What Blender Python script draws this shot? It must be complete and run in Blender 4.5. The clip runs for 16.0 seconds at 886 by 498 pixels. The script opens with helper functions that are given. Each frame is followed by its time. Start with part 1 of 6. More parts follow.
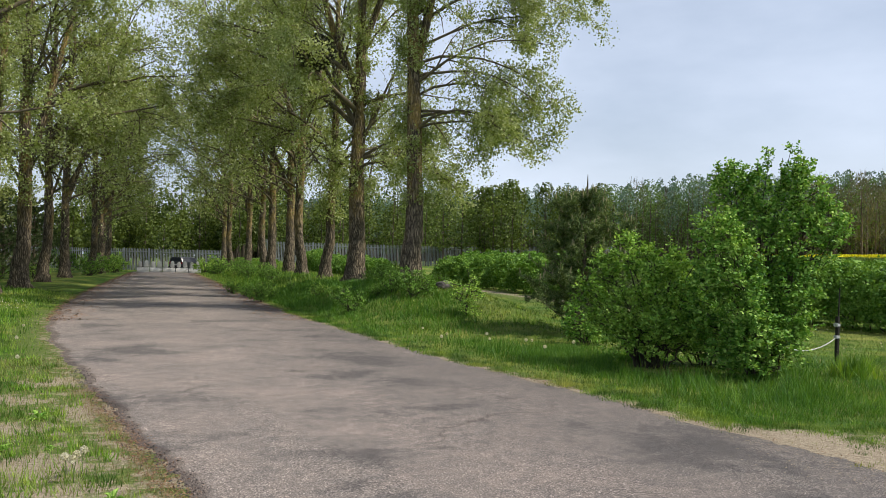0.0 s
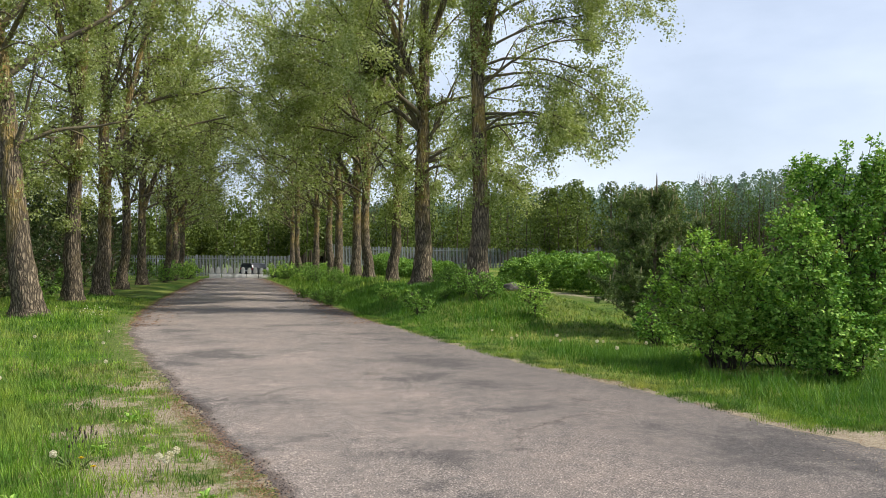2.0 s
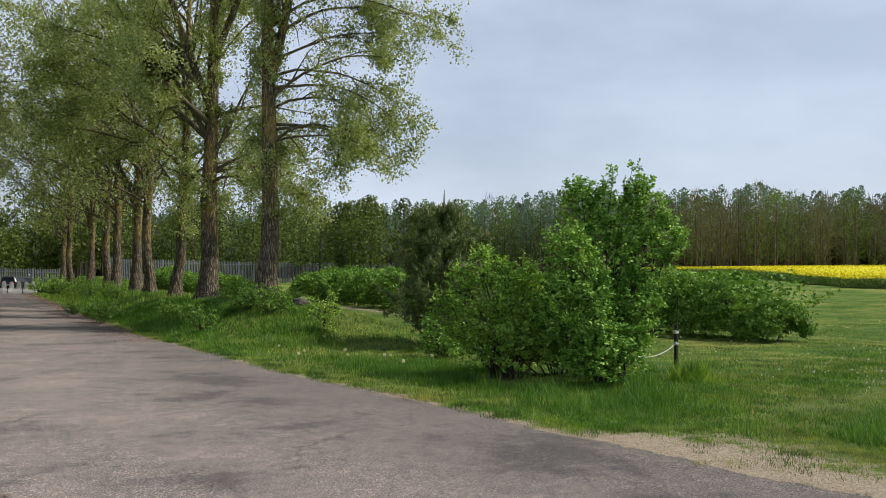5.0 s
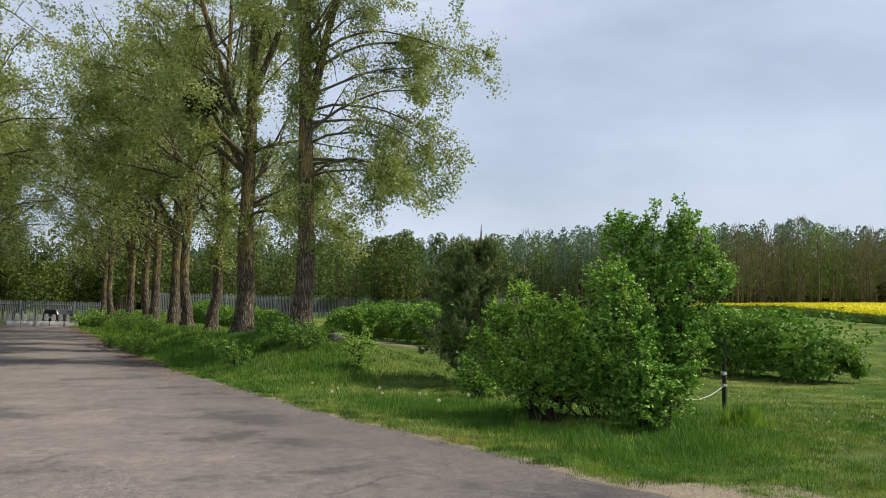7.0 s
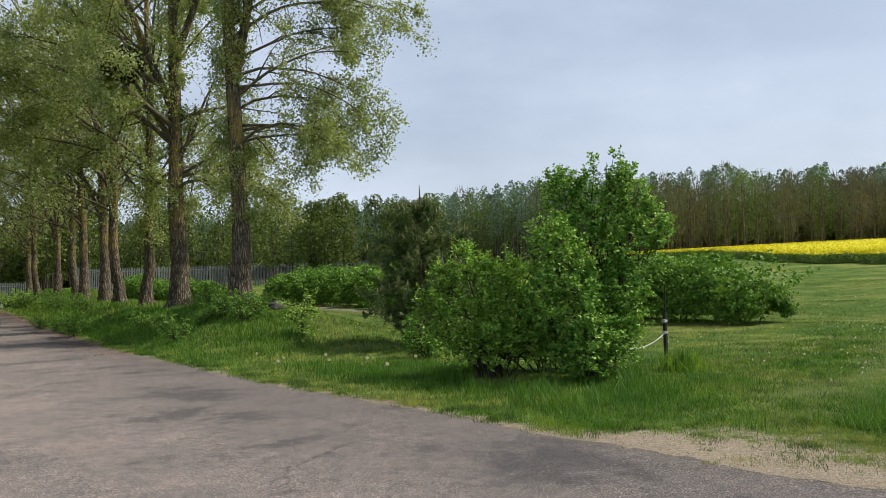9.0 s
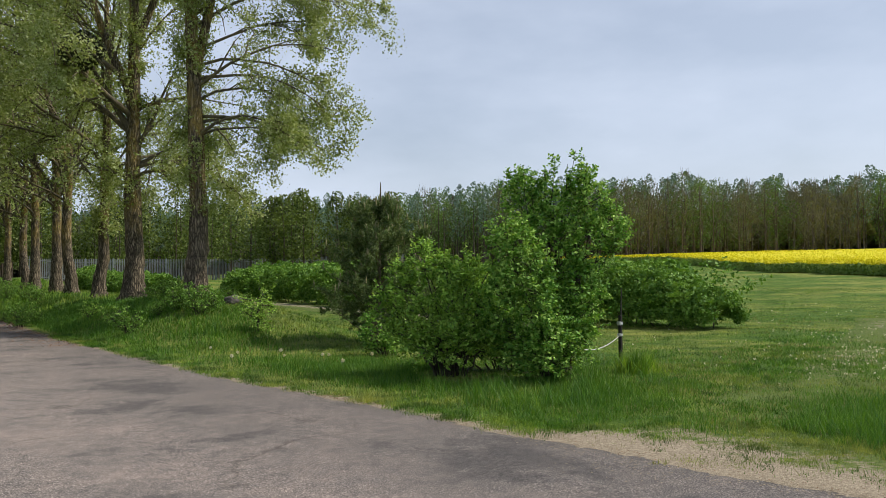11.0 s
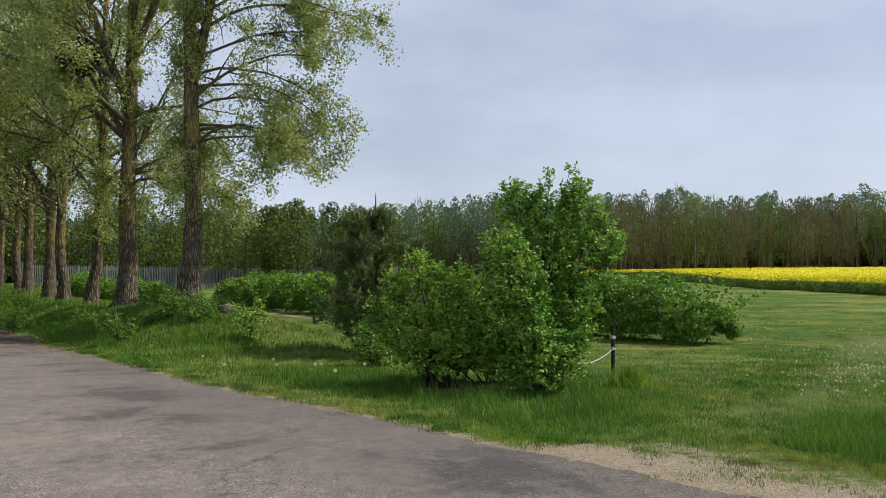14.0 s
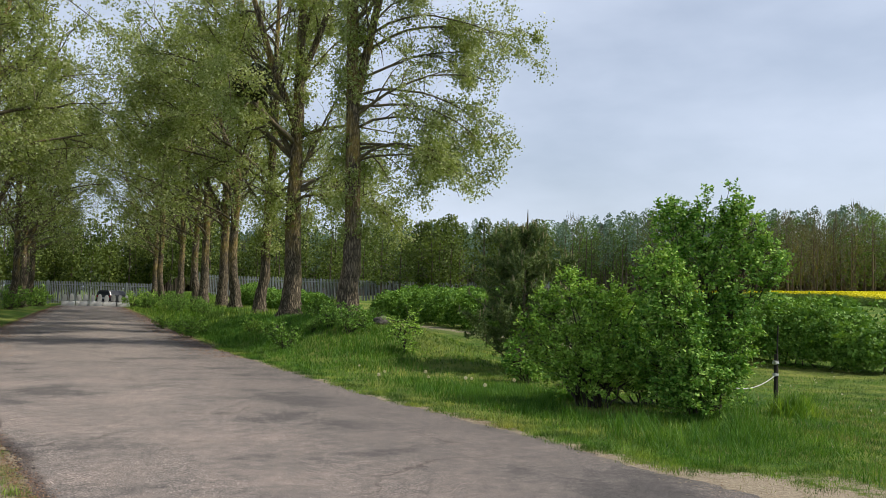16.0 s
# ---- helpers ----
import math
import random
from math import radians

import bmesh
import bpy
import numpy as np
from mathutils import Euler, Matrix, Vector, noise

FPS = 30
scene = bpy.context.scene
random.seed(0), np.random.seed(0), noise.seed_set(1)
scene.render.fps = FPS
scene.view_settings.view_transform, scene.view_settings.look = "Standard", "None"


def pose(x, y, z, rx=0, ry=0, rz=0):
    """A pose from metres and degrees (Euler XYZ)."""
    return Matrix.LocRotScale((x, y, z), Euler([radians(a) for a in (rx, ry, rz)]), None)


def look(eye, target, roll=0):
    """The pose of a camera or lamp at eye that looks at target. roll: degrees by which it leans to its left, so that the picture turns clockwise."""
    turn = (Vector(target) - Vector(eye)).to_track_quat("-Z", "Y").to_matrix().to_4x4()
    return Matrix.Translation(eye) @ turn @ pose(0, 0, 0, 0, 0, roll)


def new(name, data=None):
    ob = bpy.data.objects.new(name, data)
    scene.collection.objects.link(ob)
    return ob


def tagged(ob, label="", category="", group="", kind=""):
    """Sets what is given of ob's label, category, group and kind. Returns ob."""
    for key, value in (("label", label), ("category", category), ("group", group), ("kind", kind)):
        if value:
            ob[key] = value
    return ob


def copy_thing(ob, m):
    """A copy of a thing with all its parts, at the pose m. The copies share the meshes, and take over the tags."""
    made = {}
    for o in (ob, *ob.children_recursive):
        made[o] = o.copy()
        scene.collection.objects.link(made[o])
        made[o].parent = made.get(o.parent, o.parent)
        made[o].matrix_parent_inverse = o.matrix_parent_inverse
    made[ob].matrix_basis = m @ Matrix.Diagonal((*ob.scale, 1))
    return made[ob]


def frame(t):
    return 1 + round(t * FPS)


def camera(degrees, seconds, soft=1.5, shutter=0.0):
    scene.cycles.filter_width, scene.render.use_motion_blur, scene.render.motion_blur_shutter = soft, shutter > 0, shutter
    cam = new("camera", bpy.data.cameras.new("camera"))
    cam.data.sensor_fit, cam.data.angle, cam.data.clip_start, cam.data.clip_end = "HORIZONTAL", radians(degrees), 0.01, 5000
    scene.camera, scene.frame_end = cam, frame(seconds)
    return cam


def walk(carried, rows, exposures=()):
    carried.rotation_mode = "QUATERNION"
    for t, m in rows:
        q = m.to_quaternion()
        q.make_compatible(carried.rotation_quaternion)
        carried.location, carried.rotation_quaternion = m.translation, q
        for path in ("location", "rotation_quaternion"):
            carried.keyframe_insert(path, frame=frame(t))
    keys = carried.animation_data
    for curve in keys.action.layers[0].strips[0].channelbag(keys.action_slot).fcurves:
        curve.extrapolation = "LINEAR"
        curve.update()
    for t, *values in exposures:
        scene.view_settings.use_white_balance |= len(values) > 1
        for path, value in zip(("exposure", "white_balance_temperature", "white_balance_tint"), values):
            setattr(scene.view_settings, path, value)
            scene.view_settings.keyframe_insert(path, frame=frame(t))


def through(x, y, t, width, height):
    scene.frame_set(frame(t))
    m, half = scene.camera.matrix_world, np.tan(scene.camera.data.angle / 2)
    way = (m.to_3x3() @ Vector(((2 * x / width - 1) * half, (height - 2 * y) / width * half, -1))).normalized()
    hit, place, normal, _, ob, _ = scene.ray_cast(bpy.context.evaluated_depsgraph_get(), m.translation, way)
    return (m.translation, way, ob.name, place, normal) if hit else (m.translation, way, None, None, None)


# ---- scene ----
cam = camera(57.36, 16.0, soft=0.8)
PATH = [
    (0.0, pose(-0.092, -0.258, 1.587, 90.897, -1.389, -19.106)),
    (0.5, pose(-0.129, -0.267, 1.590, 91.099, -1.069, -15.700)),
    (1.0, pose(-0.149, -0.284, 1.597, 91.527, -0.830, -11.184)),
    (1.5, pose(-0.198, -0.314, 1.601, 91.222, -0.390, -9.313)),
    (2.0, pose(-0.198, -0.296, 1.593, 90.983, -0.464, -14.577)),
    (2.5, pose(-0.105, -0.288, 1.585, 90.260, 0.253, -20.717)),
    (3.0, pose(0.038, -0.185, 1.569, 89.610, 0.178, -27.804)),
    (3.5, pose(0.057, -0.129, 1.559, 90.232, -0.793, -35.353)),
    (4.0, pose(0.018, -0.172, 1.566, 90.007, -0.888, -38.027)),
    (4.5, pose(0.001, -0.163, 1.558, 89.892, -0.616, -35.607)),
    (5.0, pose(-0.054, -0.229, 1.572, 92.181, -0.660, -29.047)),
    (5.2, pose(-0.050, -0.229, 1.574, 93.258, -0.418, -28.093)),
    (5.5, pose(-0.035, -0.200, 1.580, 94.350, -0.300, -27.200)),
    (7.3, pose(0.095, 0.086, 1.628, 94.636, -1.005, -26.499)),
    (7.5, pose(0.092, 0.079, 1.647, 94.605, -0.655, -26.099)),
    (8.0, pose(0.053, 0.173, 1.651, 94.133, -0.364, -26.931)),
    (8.5, pose(0.010, 0.210, 1.650, 92.850, 0.870, -26.855)),
    (9.0, pose(0.034, 0.190, 1.651, 91.706, 2.028, -30.930)),
    (9.2, pose(0.050, 0.203, 1.638, 91.488, 1.827, -34.337)),
    (9.5, pose(0.062, 0.205, 1.633, 91.400, 1.500, -37.000)),
    (10.3, pose(0.072, 0.207, 1.622, 91.520, 0.900, -35.600)),
    (11.3, pose(0.079, 0.205, 1.614, 91.712, 0.556, -33.041)),
    (11.5, pose(0.056, 0.190, 1.623, 91.778, 0.573, -32.670)),
    (12.0, pose(0.055, 0.189, 1.618, 91.985, 0.503, -32.241)),
    (12.5, pose(0.076, 0.190, 1.614, 92.373, -0.159, -32.950)),
    (13.0, pose(0.093, 0.199, 1.605, 92.529, -0.755, -35.354)),
    (13.5, pose(0.109, 0.212, 1.602, 92.352, -0.420, -35.804)),
    (14.0, pose(0.077, 0.191, 1.602, 92.506, -0.264, -34.134)),
    (14.5, pose(0.060, 0.184, 1.611, 92.864, -0.529, -31.524)),
    (15.0, pose(0.047, 0.180, 1.606, 93.282, -0.725, -28.299)),
    (15.5, pose(0.024, 0.135, 1.612, 93.385, -1.025, -25.252)),
    (16.0, pose(0.030, 0.092, 1.610, 93.443, -1.627, -23.478)),
]
walk(cam, PATH, exposures=[(0.0, 0.08), (1.5, 0.21), (2.0, 0.30), (2.5, 0.14), (3.0, 0.07), (3.5, -0.1), (9.0, -0.08), (12.0, -0.12), (14.5, -0.15), (16.0, -0.04)])

# ---- light ----
SUN_AZ, SUN_EL = radians(113.0), radians(50.0)   # clockwise from +y, above the horizon
world = bpy.data.worlds.new("world")
scene.world = world
world.use_nodes = True
wn, wl = world.node_tree.nodes, world.node_tree.links
wn.clear()
sky = wn.new("ShaderNodeTexSky")
sky.sky_type = "NISHITA"
sky.sun_disc = False
sky.sun_elevation, sky.sun_rotation = SUN_EL, SUN_AZ
sky.air_density, sky.dust_density, sky.ozone_density = 1.0, 2.0, 1.5
coord = wn.new("ShaderNodeTexCoord")
wmap = wn.new("ShaderNodeMapping")
wmap.inputs["Scale"].default_value = (1.2, 1.2, 3.0)
cloud = wn.new("ShaderNodeTexNoise")
cloud.inputs["Scale"].default_value = 2.2
cloud.inputs["Detail"].default_value = 6.0
cramp = wn.new("ShaderNodeMapRange")
cramp.inputs["From Min"].default_value, cramp.inputs["From Max"].default_value = 0.32, 0.72
cramp.inputs["To Min"].default_value, cramp.inputs["To Max"].default_value = 0.42, 0.85
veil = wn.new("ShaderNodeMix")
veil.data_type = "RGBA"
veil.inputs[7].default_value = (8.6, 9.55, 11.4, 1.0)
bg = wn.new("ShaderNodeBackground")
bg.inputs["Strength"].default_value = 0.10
wout = wn.new("ShaderNodeOutputWorld")
wl.new(coord.outputs["Generated"], wmap.inputs["Vector"])
wl.new(wmap.outputs["Vector"], cloud.inputs["Vector"])
wl.new(cloud.outputs["Fac"], cramp.inputs["Value"])
# veil thins above the view, added to lower the sky's fill light
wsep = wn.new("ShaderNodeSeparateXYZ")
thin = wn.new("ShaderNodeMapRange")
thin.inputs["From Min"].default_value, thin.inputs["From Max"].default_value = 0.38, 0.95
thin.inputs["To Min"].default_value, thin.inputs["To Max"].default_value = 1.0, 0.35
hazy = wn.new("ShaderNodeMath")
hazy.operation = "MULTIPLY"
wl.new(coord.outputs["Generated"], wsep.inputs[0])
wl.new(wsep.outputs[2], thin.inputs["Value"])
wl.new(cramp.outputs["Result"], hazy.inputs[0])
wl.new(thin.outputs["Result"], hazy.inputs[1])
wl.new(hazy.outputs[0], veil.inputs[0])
wl.new(sky.outputs["Color"], veil.inputs[6])
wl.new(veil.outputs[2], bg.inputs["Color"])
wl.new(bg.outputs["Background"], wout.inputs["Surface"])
sun_data = bpy.data.lights.new("sun", "SUN")
sun_data.energy, sun_data.angle, sun_data.color = 4.7, radians(0.8), (1.0, 0.93, 0.82)
sun = new("sun", sun_data)
sun_dir = Vector((math.sin(SUN_AZ) * math.cos(SUN_EL), math.cos(SUN_AZ) * math.cos(SUN_EL), math.sin(SUN_EL)))
sun.matrix_world = look(sun_dir * 60, (0, 0, 0))


# ---- materials ----
def shader(name, rough=0.8, spec=0.3):
    m = bpy.data.materials.new(name)
    m.use_nodes = True
    n, l = m.node_tree.nodes, m.node_tree.links
    b = n["Principled BSDF"]
    b.inputs["Roughness"].default_value = rough
    b.inputs["Specular IOR Level"].default_value = spec
    return m, n, l, b


def ramp(n, l, source, stops):
    r = n.new("ShaderNodeValToRGB")
    while len(r.color_ramp.elements) < len(stops):
        r.color_ramp.elements.new(0.5)
    for e, (p, c) in zip(r.color_ramp.elements, stops):
        e.position, e.color = p, (*c, 1)
    l.new(source, r.inputs[0])
    return r.outputs[0]


def noise_of(n, l, scale, detail=4.0, rough=0.6, stretch=None, kind="Object"):
    c = n.new("ShaderNodeTexCoord")
    t = n.new("ShaderNodeTexNoise")
    t.inputs["Scale"].default_value, t.inputs["Detail"].default_value, t.inputs["Roughness"].default_value = scale, detail, rough
    if stretch:
        mp = n.new("ShaderNodeMapping")
        mp.inputs["Scale"].default_value = stretch
        l.new(c.outputs[kind], mp.inputs[0])
        l.new(mp.outputs[0], t.inputs["Vector"])
    else:
        l.new(c.outputs[kind], t.inputs["Vector"])
    return t.outputs["Fac"]


def mixed(n, l, fac, a, b, blend="MIX"):
    x = n.new("ShaderNodeMix")
    x.data_type, x.blend_type = "RGBA", blend
    for sock, v in ((0, fac), (6, a), (7, b)):
        if isinstance(v, (int, float)):
            x.inputs[sock].default_value = v
        elif isinstance(v, tuple):
            x.inputs[sock].default_value = (*v, 1)
        else:
            l.new(v, x.inputs[sock])
    return x.outputs[2]


def bumped(n, l, b, height, strength=0.5, distance=0.02):
    x = n.new("ShaderNodeBump")
    x.inputs["Strength"].default_value, x.inputs["Distance"].default_value = strength, distance
    l.new(height, x.inputs["Height"])
    l.new(x.outputs[0], b.inputs["Normal"])


def plain(name, stops, scale=8.0, rough=0.8, bump=0.3, dist=0.01, spec=0.3, metal=0.0, stretch=None):
    """Two scales of noise over a colour ramp, with a bump."""
    m, n, l, b = shader(name, rough, spec)
    b.inputs["Metallic"].default_value = metal
    f1 = noise_of(n, l, scale, 6, 0.65, stretch)
    f2 = noise_of(n, l, scale * 0.13, 3, 0.5)
    add = n.new("ShaderNodeMix")
    add.inputs[0].default_value = 0.4
    l.new(f1, add.inputs[2])
    l.new(f2, add.inputs[3])
    l.new(ramp(n, l, add.outputs[0], stops), b.inputs["Base Color"])
    if bump:
        bumped(n, l, b, f1, bump, dist)
    return m


def leafy(name, stops, through=0.35, rough=0.5, gloss=0.25, dry=None, patch=0.9, even=0.55):
    """Leaves: colour by leaf, some light comes through them."""
    m, n, l, b = shader(name, rough, gloss)
    g = n.new("ShaderNodeNewGeometry")
    f = noise_of(n, l, patch, 3)
    a = n.new("ShaderNodeMix")
    a.inputs[0].default_value = even
    l.new(g.outputs["Random Per Island"], a.inputs[2])
    l.new(f, a.inputs[3])
    c = ramp(n, l, a.outputs[0], stops)
    if dry:
        c = mixed(n, l, ramp(n, l, noise_of(n, l, 0.33, 6, 0.7), [(0.46, (0, 0, 0)), (0.62, (0.8, 0.8, 0.8))]), c, dry)
        c = mixed(n, l, 1.0, c, ramp(n, l, noise_of(n, l, 1.4, 4, 0.6), [(0.38, (0.34, 0.46, 0.38)), (0.52, (1.0, 1.0, 0.95)), (0.66, (1.15, 1.08, 0.95))]), "MULTIPLY")
        c = mixed(n, l, 1.0, c, ramp(n, l, noise_of(n, l, 5.5, 3, 0.6), [(0.36, (0.5, 0.58, 0.5)), (0.5, (1, 1, 1)), (0.64, (1.45, 1.3, 1.1))]), "MULTIPLY")
    l.new(c, b.inputs["Base Color"])
    t = n.new("ShaderNodeBsdfTranslucent")
    l.new(mixed(n, l, 1.0, c, (1.0, 0.95, 0.5), "MULTIPLY"), t.inputs["Color"])
    mx = n.new("ShaderNodeMixShader")
    mx.inputs[0].default_value = through
    l.new(b.outputs[0], mx.inputs[1])
    l.new(t.outputs[0], mx.inputs[2])
    l.new(mx.outputs[0], n["Material Output"].inputs["Surface"])
    return m


POPLAR_LEAF = leafy("poplar leaf", [(0.2, (0.143, 0.193, 0.0352)), (0.5, (0.292, 0.363, 0.105)), (0.8, (0.528, 0.583, 0.35))], 0.46, 0.42, 0.45)
SHRUB_LEAF = leafy("shrub leaf", [(0.2, (0.0514, 0.154, 0.0196)), (0.5, (0.158, 0.332, 0.0467)), (0.78, (0.43, 0.608, 0.14))], 0.24, 0.58, 0.2)
MAPLE_LEAF = leafy("young shrub leaf", [(0.2, (0.085, 0.205, 0.026)), (0.5, (0.235, 0.415, 0.060)), (0.78, (0.50, 0.68, 0.15))], 0.27, 0.58, 0.2)
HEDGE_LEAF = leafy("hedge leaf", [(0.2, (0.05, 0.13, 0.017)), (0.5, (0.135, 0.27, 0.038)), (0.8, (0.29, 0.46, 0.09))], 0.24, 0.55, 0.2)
PINE_NEEDLE = leafy("pine needles", [(0.2, (0.05, 0.09, 0.03)), (0.5, (0.125, 0.185, 0.06)), (0.8, (0.28, 0.34, 0.13))], 0.28, 0.6)
PINE_SHOOT = leafy("pine shoot", [(0.2, (0.17, 0.17, 0.075)), (0.8, (0.29, 0.27, 0.14))], 0.15, 0.6)
# darker copy of the pine needles: the thicket's shade put into the colour
THICKET_NEEDLE = leafy("shade-coloured pine needles", [(0.2, (0.03, 0.055, 0.02)), (0.5, (0.075, 0.115, 0.04)), (0.8, (0.17, 0.22, 0.085))], 0.2, 0.65)
# pale bluish green: distance haze put into the crown colour
FOREST_PINE = leafy("hazed forest pine crown", [(0.2, (0.10, 0.165, 0.13)), (0.8, (0.21, 0.31, 0.25))], 0.25, 0.7)
FOREST_GREEN = leafy("forest birch crown", [(0.36, (0.068, 0.13, 0.026)), (0.66, (0.17, 0.265, 0.06))], 0.28, 0.7, patch=0.16, even=0.8)
GROVE_LEAF = leafy("grove leaf", [(0.36, (0.035, 0.062, 0.012)), (0.64, (0.17, 0.23, 0.05))], 0.35, 0.6, patch=0.35, even=0.75)
FOREST_BROWN = leafy("forest budding crown", [(0.36, (0.085, 0.09, 0.045)), (0.66, (0.215, 0.215, 0.10))], 0.3, 0.8, patch=0.16, even=0.8)
FOREST_TWIG = leafy("forest bare twigs", [(0.2, (0.09, 0.085, 0.06)), (0.8, (0.21, 0.20, 0.14))], 0.05, 0.9)
GRASS = leafy("grass blades", [(0.15, (0.088, 0.211, 0.022)), (0.5, (0.158, 0.317, 0.0352)), (0.85, (0.299, 0.414, 0.0968))], 0.38, 0.5, dry=(0.30, 0.36, 0.10))
MEADOW_GRASS = leafy("meadow grass blades", [(0.15, (0.0301, 0.103, 0.00688)), (0.5, (0.086, 0.224, 0.0172)), (0.85, (0.241, 0.37, 0.0516))], 0.32, 0.5, dry=(0.29, 0.32, 0.09))
LUSH_GRASS = leafy("lush grass blades", [(0.15, (0.03, 0.10, 0.012)), (0.5, (0.08, 0.20, 0.022)), (0.85, (0.20, 0.34, 0.05))], 0.38, 0.5)
GRASS_DRY = leafy("dry grass blades", [(0.2, (0.167, 0.205, 0.061)), (0.6, (0.274, 0.258, 0.114)), (0.9, (0.380, 0.327, 0.182))], 0.3, 0.7)
RAPE_FLOWER = leafy("rape flowers", [(0.2, (0.54, 0.49, 0.004)), (0.8, (0.70, 0.64, 0.012))], 0.15, 0.7)
RAPE_STEM = leafy("rape stems", [(0.2, (0.09, 0.18, 0.035)), (0.8, (0.22, 0.32, 0.07))], 0.3, 0.6)
MISTLETOE = leafy("mistletoe leaf", [(0.2, (0.016, 0.022, 0.008)), (0.8, (0.04, 0.046, 0.016))], 0.05, 0.6)


def bark_material(name, dark, light, lichen, amount):
    m, n, l, b = shader(name, 0.92, 0.15)
    ridges = noise_of(n, l, 11, 6, 0.72, (1, 1, 0.17))
    grain = noise_of(n, l, 90, 4, 0.6)
    vor = n.new("ShaderNodeTexVoronoi")
    vor.feature = "DISTANCE_TO_EDGE"
    vor.inputs["Scale"].default_value = 1.0
    tc = n.new("ShaderNodeTexCoord")
    wob = n.new("ShaderNodeTexNoise")
    wob.inputs["Scale"].default_value = 6.0
    vmul = n.new("ShaderNodeVectorMath")
    vmul.operation = "MULTIPLY_ADD"
    vmul.inputs[1].default_value = (0.10, 0.10, 0.3)
    vmap = n.new("ShaderNodeMapping")
    vmap.inputs["Scale"].default_value = (15, 15, 2.2)
    l.new(tc.outputs["Object"], wob.inputs["Vector"])
    l.new(wob.outputs["Color"], vmul.inputs[0])
    l.new(tc.outputs["Object"], vmul.inputs[2])
    l.new(vmul.outputs[0], vmap.inputs[0])
    l.new(vmap.outputs[0], vor.inputs["Vector"])
    furrow = ramp(n, l, vor.outputs["Distance"], [(0.0, (0, 0, 0)), (0.34, (1, 1, 1))])
    c = mixed(n, l, furrow, dark, ramp(n, l, ridges, [(0.36, tuple(0.45 * k for k in light)), (0.62, light)]))
    patch = noise_of(n, l, 1.5, 5, 0.65, (1, 1, 0.45))
    mask = ramp(n, l, patch, [(amount, (0, 0, 0)), (amount + 0.16, (1, 1, 1))])
    spots = ramp(n, l, grain, [(0.35, (0, 0, 0)), (0.6, (1, 1, 1))])
    pos = n.new("ShaderNodeTexCoord")
    sep = n.new("ShaderNodeSeparateXYZ")
    l.new(pos.outputs["Object"], sep.inputs[0])
    high = n.new("ShaderNodeMapRange")
    high.inputs["From Min"].default_value, high.inputs["From Max"].default_value = 0.6, 4.0
    l.new(sep.outputs[2], high.inputs["Value"])
    both = mixed(n, l, 1.0, mixed(n, l, 1.0, mask, spots, "MULTIPLY"), high.outputs[0], "MULTIPLY")
    l.new(mixed(n, l, both, c, lichen), b.inputs["Base Color"])
    bumped(n, l, b, furrow, 0.8, 0.04)
    return m


BARK = bark_material("poplar bark", (0.045, 0.037, 0.028), (0.335, 0.272, 0.19), (0.40, 0.285, 0.075), 0.47)
BARK_FINE = plain("branch bark", [(0.3, (0.045, 0.038, 0.028)), (0.5, (0.11, 0.094, 0.062)), (0.7, (0.26, 0.20, 0.085))], 20, 0.9, 0.4, 0.01)
TWIG = plain("shrub wood", [(0.3, (0.024, 0.019, 0.015)), (0.7, (0.07, 0.057, 0.043))], 30, 0.9, 0.3)
FOREST_BARK = plain("forest bark", [(0.3, (0.03, 0.025, 0.021)), (0.5, (0.09, 0.07, 0.055)), (0.7, (0.19, 0.15, 0.125))], 5, 0.95, 0.3)
CONCRETE = plain("weathered concrete", [(0.3, (0.365, 0.365, 0.357)), (0.5, (0.471, 0.471, 0.456)), (0.75, (0.562, 0.562, 0.547))], 14, 0.9, 0.4)
GALV = plain("galvanised steel", [(0.3, (0.19, 0.21, 0.22)), (0.7, (0.28, 0.30, 0.31))], 4, 0.5, 0.1, metal=0.15)
CAR_PAINT = plain("dark car paint", [(0.3, (0.014, 0.015, 0.018)), (0.7, (0.023, 0.025, 0.029))], 3, 0.3, 0.0, spec=0.5)
RUBBER = plain("tyre rubber", [(0.3, (0.011, 0.011, 0.011)), (0.7, (0.023, 0.023, 0.023))], 20, 0.9, 0.2)
CAR_GLASS, _n, _l, _b = shader("car glass", 0.5, 0.15)
_b.inputs["Base Color"].default_value = (0.02, 0.025, 0.03, 1)
LAMP_RED = plain("tail lamp plastic", [(0.3, (0.190, 0.008, 0.008)), (0.7, (0.266, 0.015, 0.015))], 5, 0.25, 0.0)
POST_WOOD = plain("dark stained post wood", [(0.3, (0.015, 0.014, 0.012)), (0.7, (0.053, 0.046, 0.038))], 30, 0.85, 0.4, 0.005, stretch=(1, 1, 0.1))
TAPE = plain("white fence tape", [(0.3, (0.471, 0.479, 0.471)), (0.7, (0.608, 0.608, 0.593))], 60, 0.7, 0.2, 0.002)
STONE = plain("field stone", [(0.3, (0.053, 0.047, 0.040)), (0.5, (0.099, 0.087, 0.076)), (0.75, (0.167, 0.152, 0.129))], 9, 0.9, 0.6, 0.02)
PETAL_YELLOW = plain("dandelion petals", [(0.3, (0.570, 0.380, 0.008)), (0.7, (0.646, 0.494, 0.015))], 40, 0.7, 0.2)
PUFF = leafy("dandelion down", [(0.2, (0.62, 0.60, 0.50)), (0.8, (0.78, 0.76, 0.66))], 0.4, 0.9)
STEM = plain("flower stem", [(0.3, (0.076, 0.122, 0.030)), (0.7, (0.129, 0.167, 0.053))], 30, 0.7, 0.0)
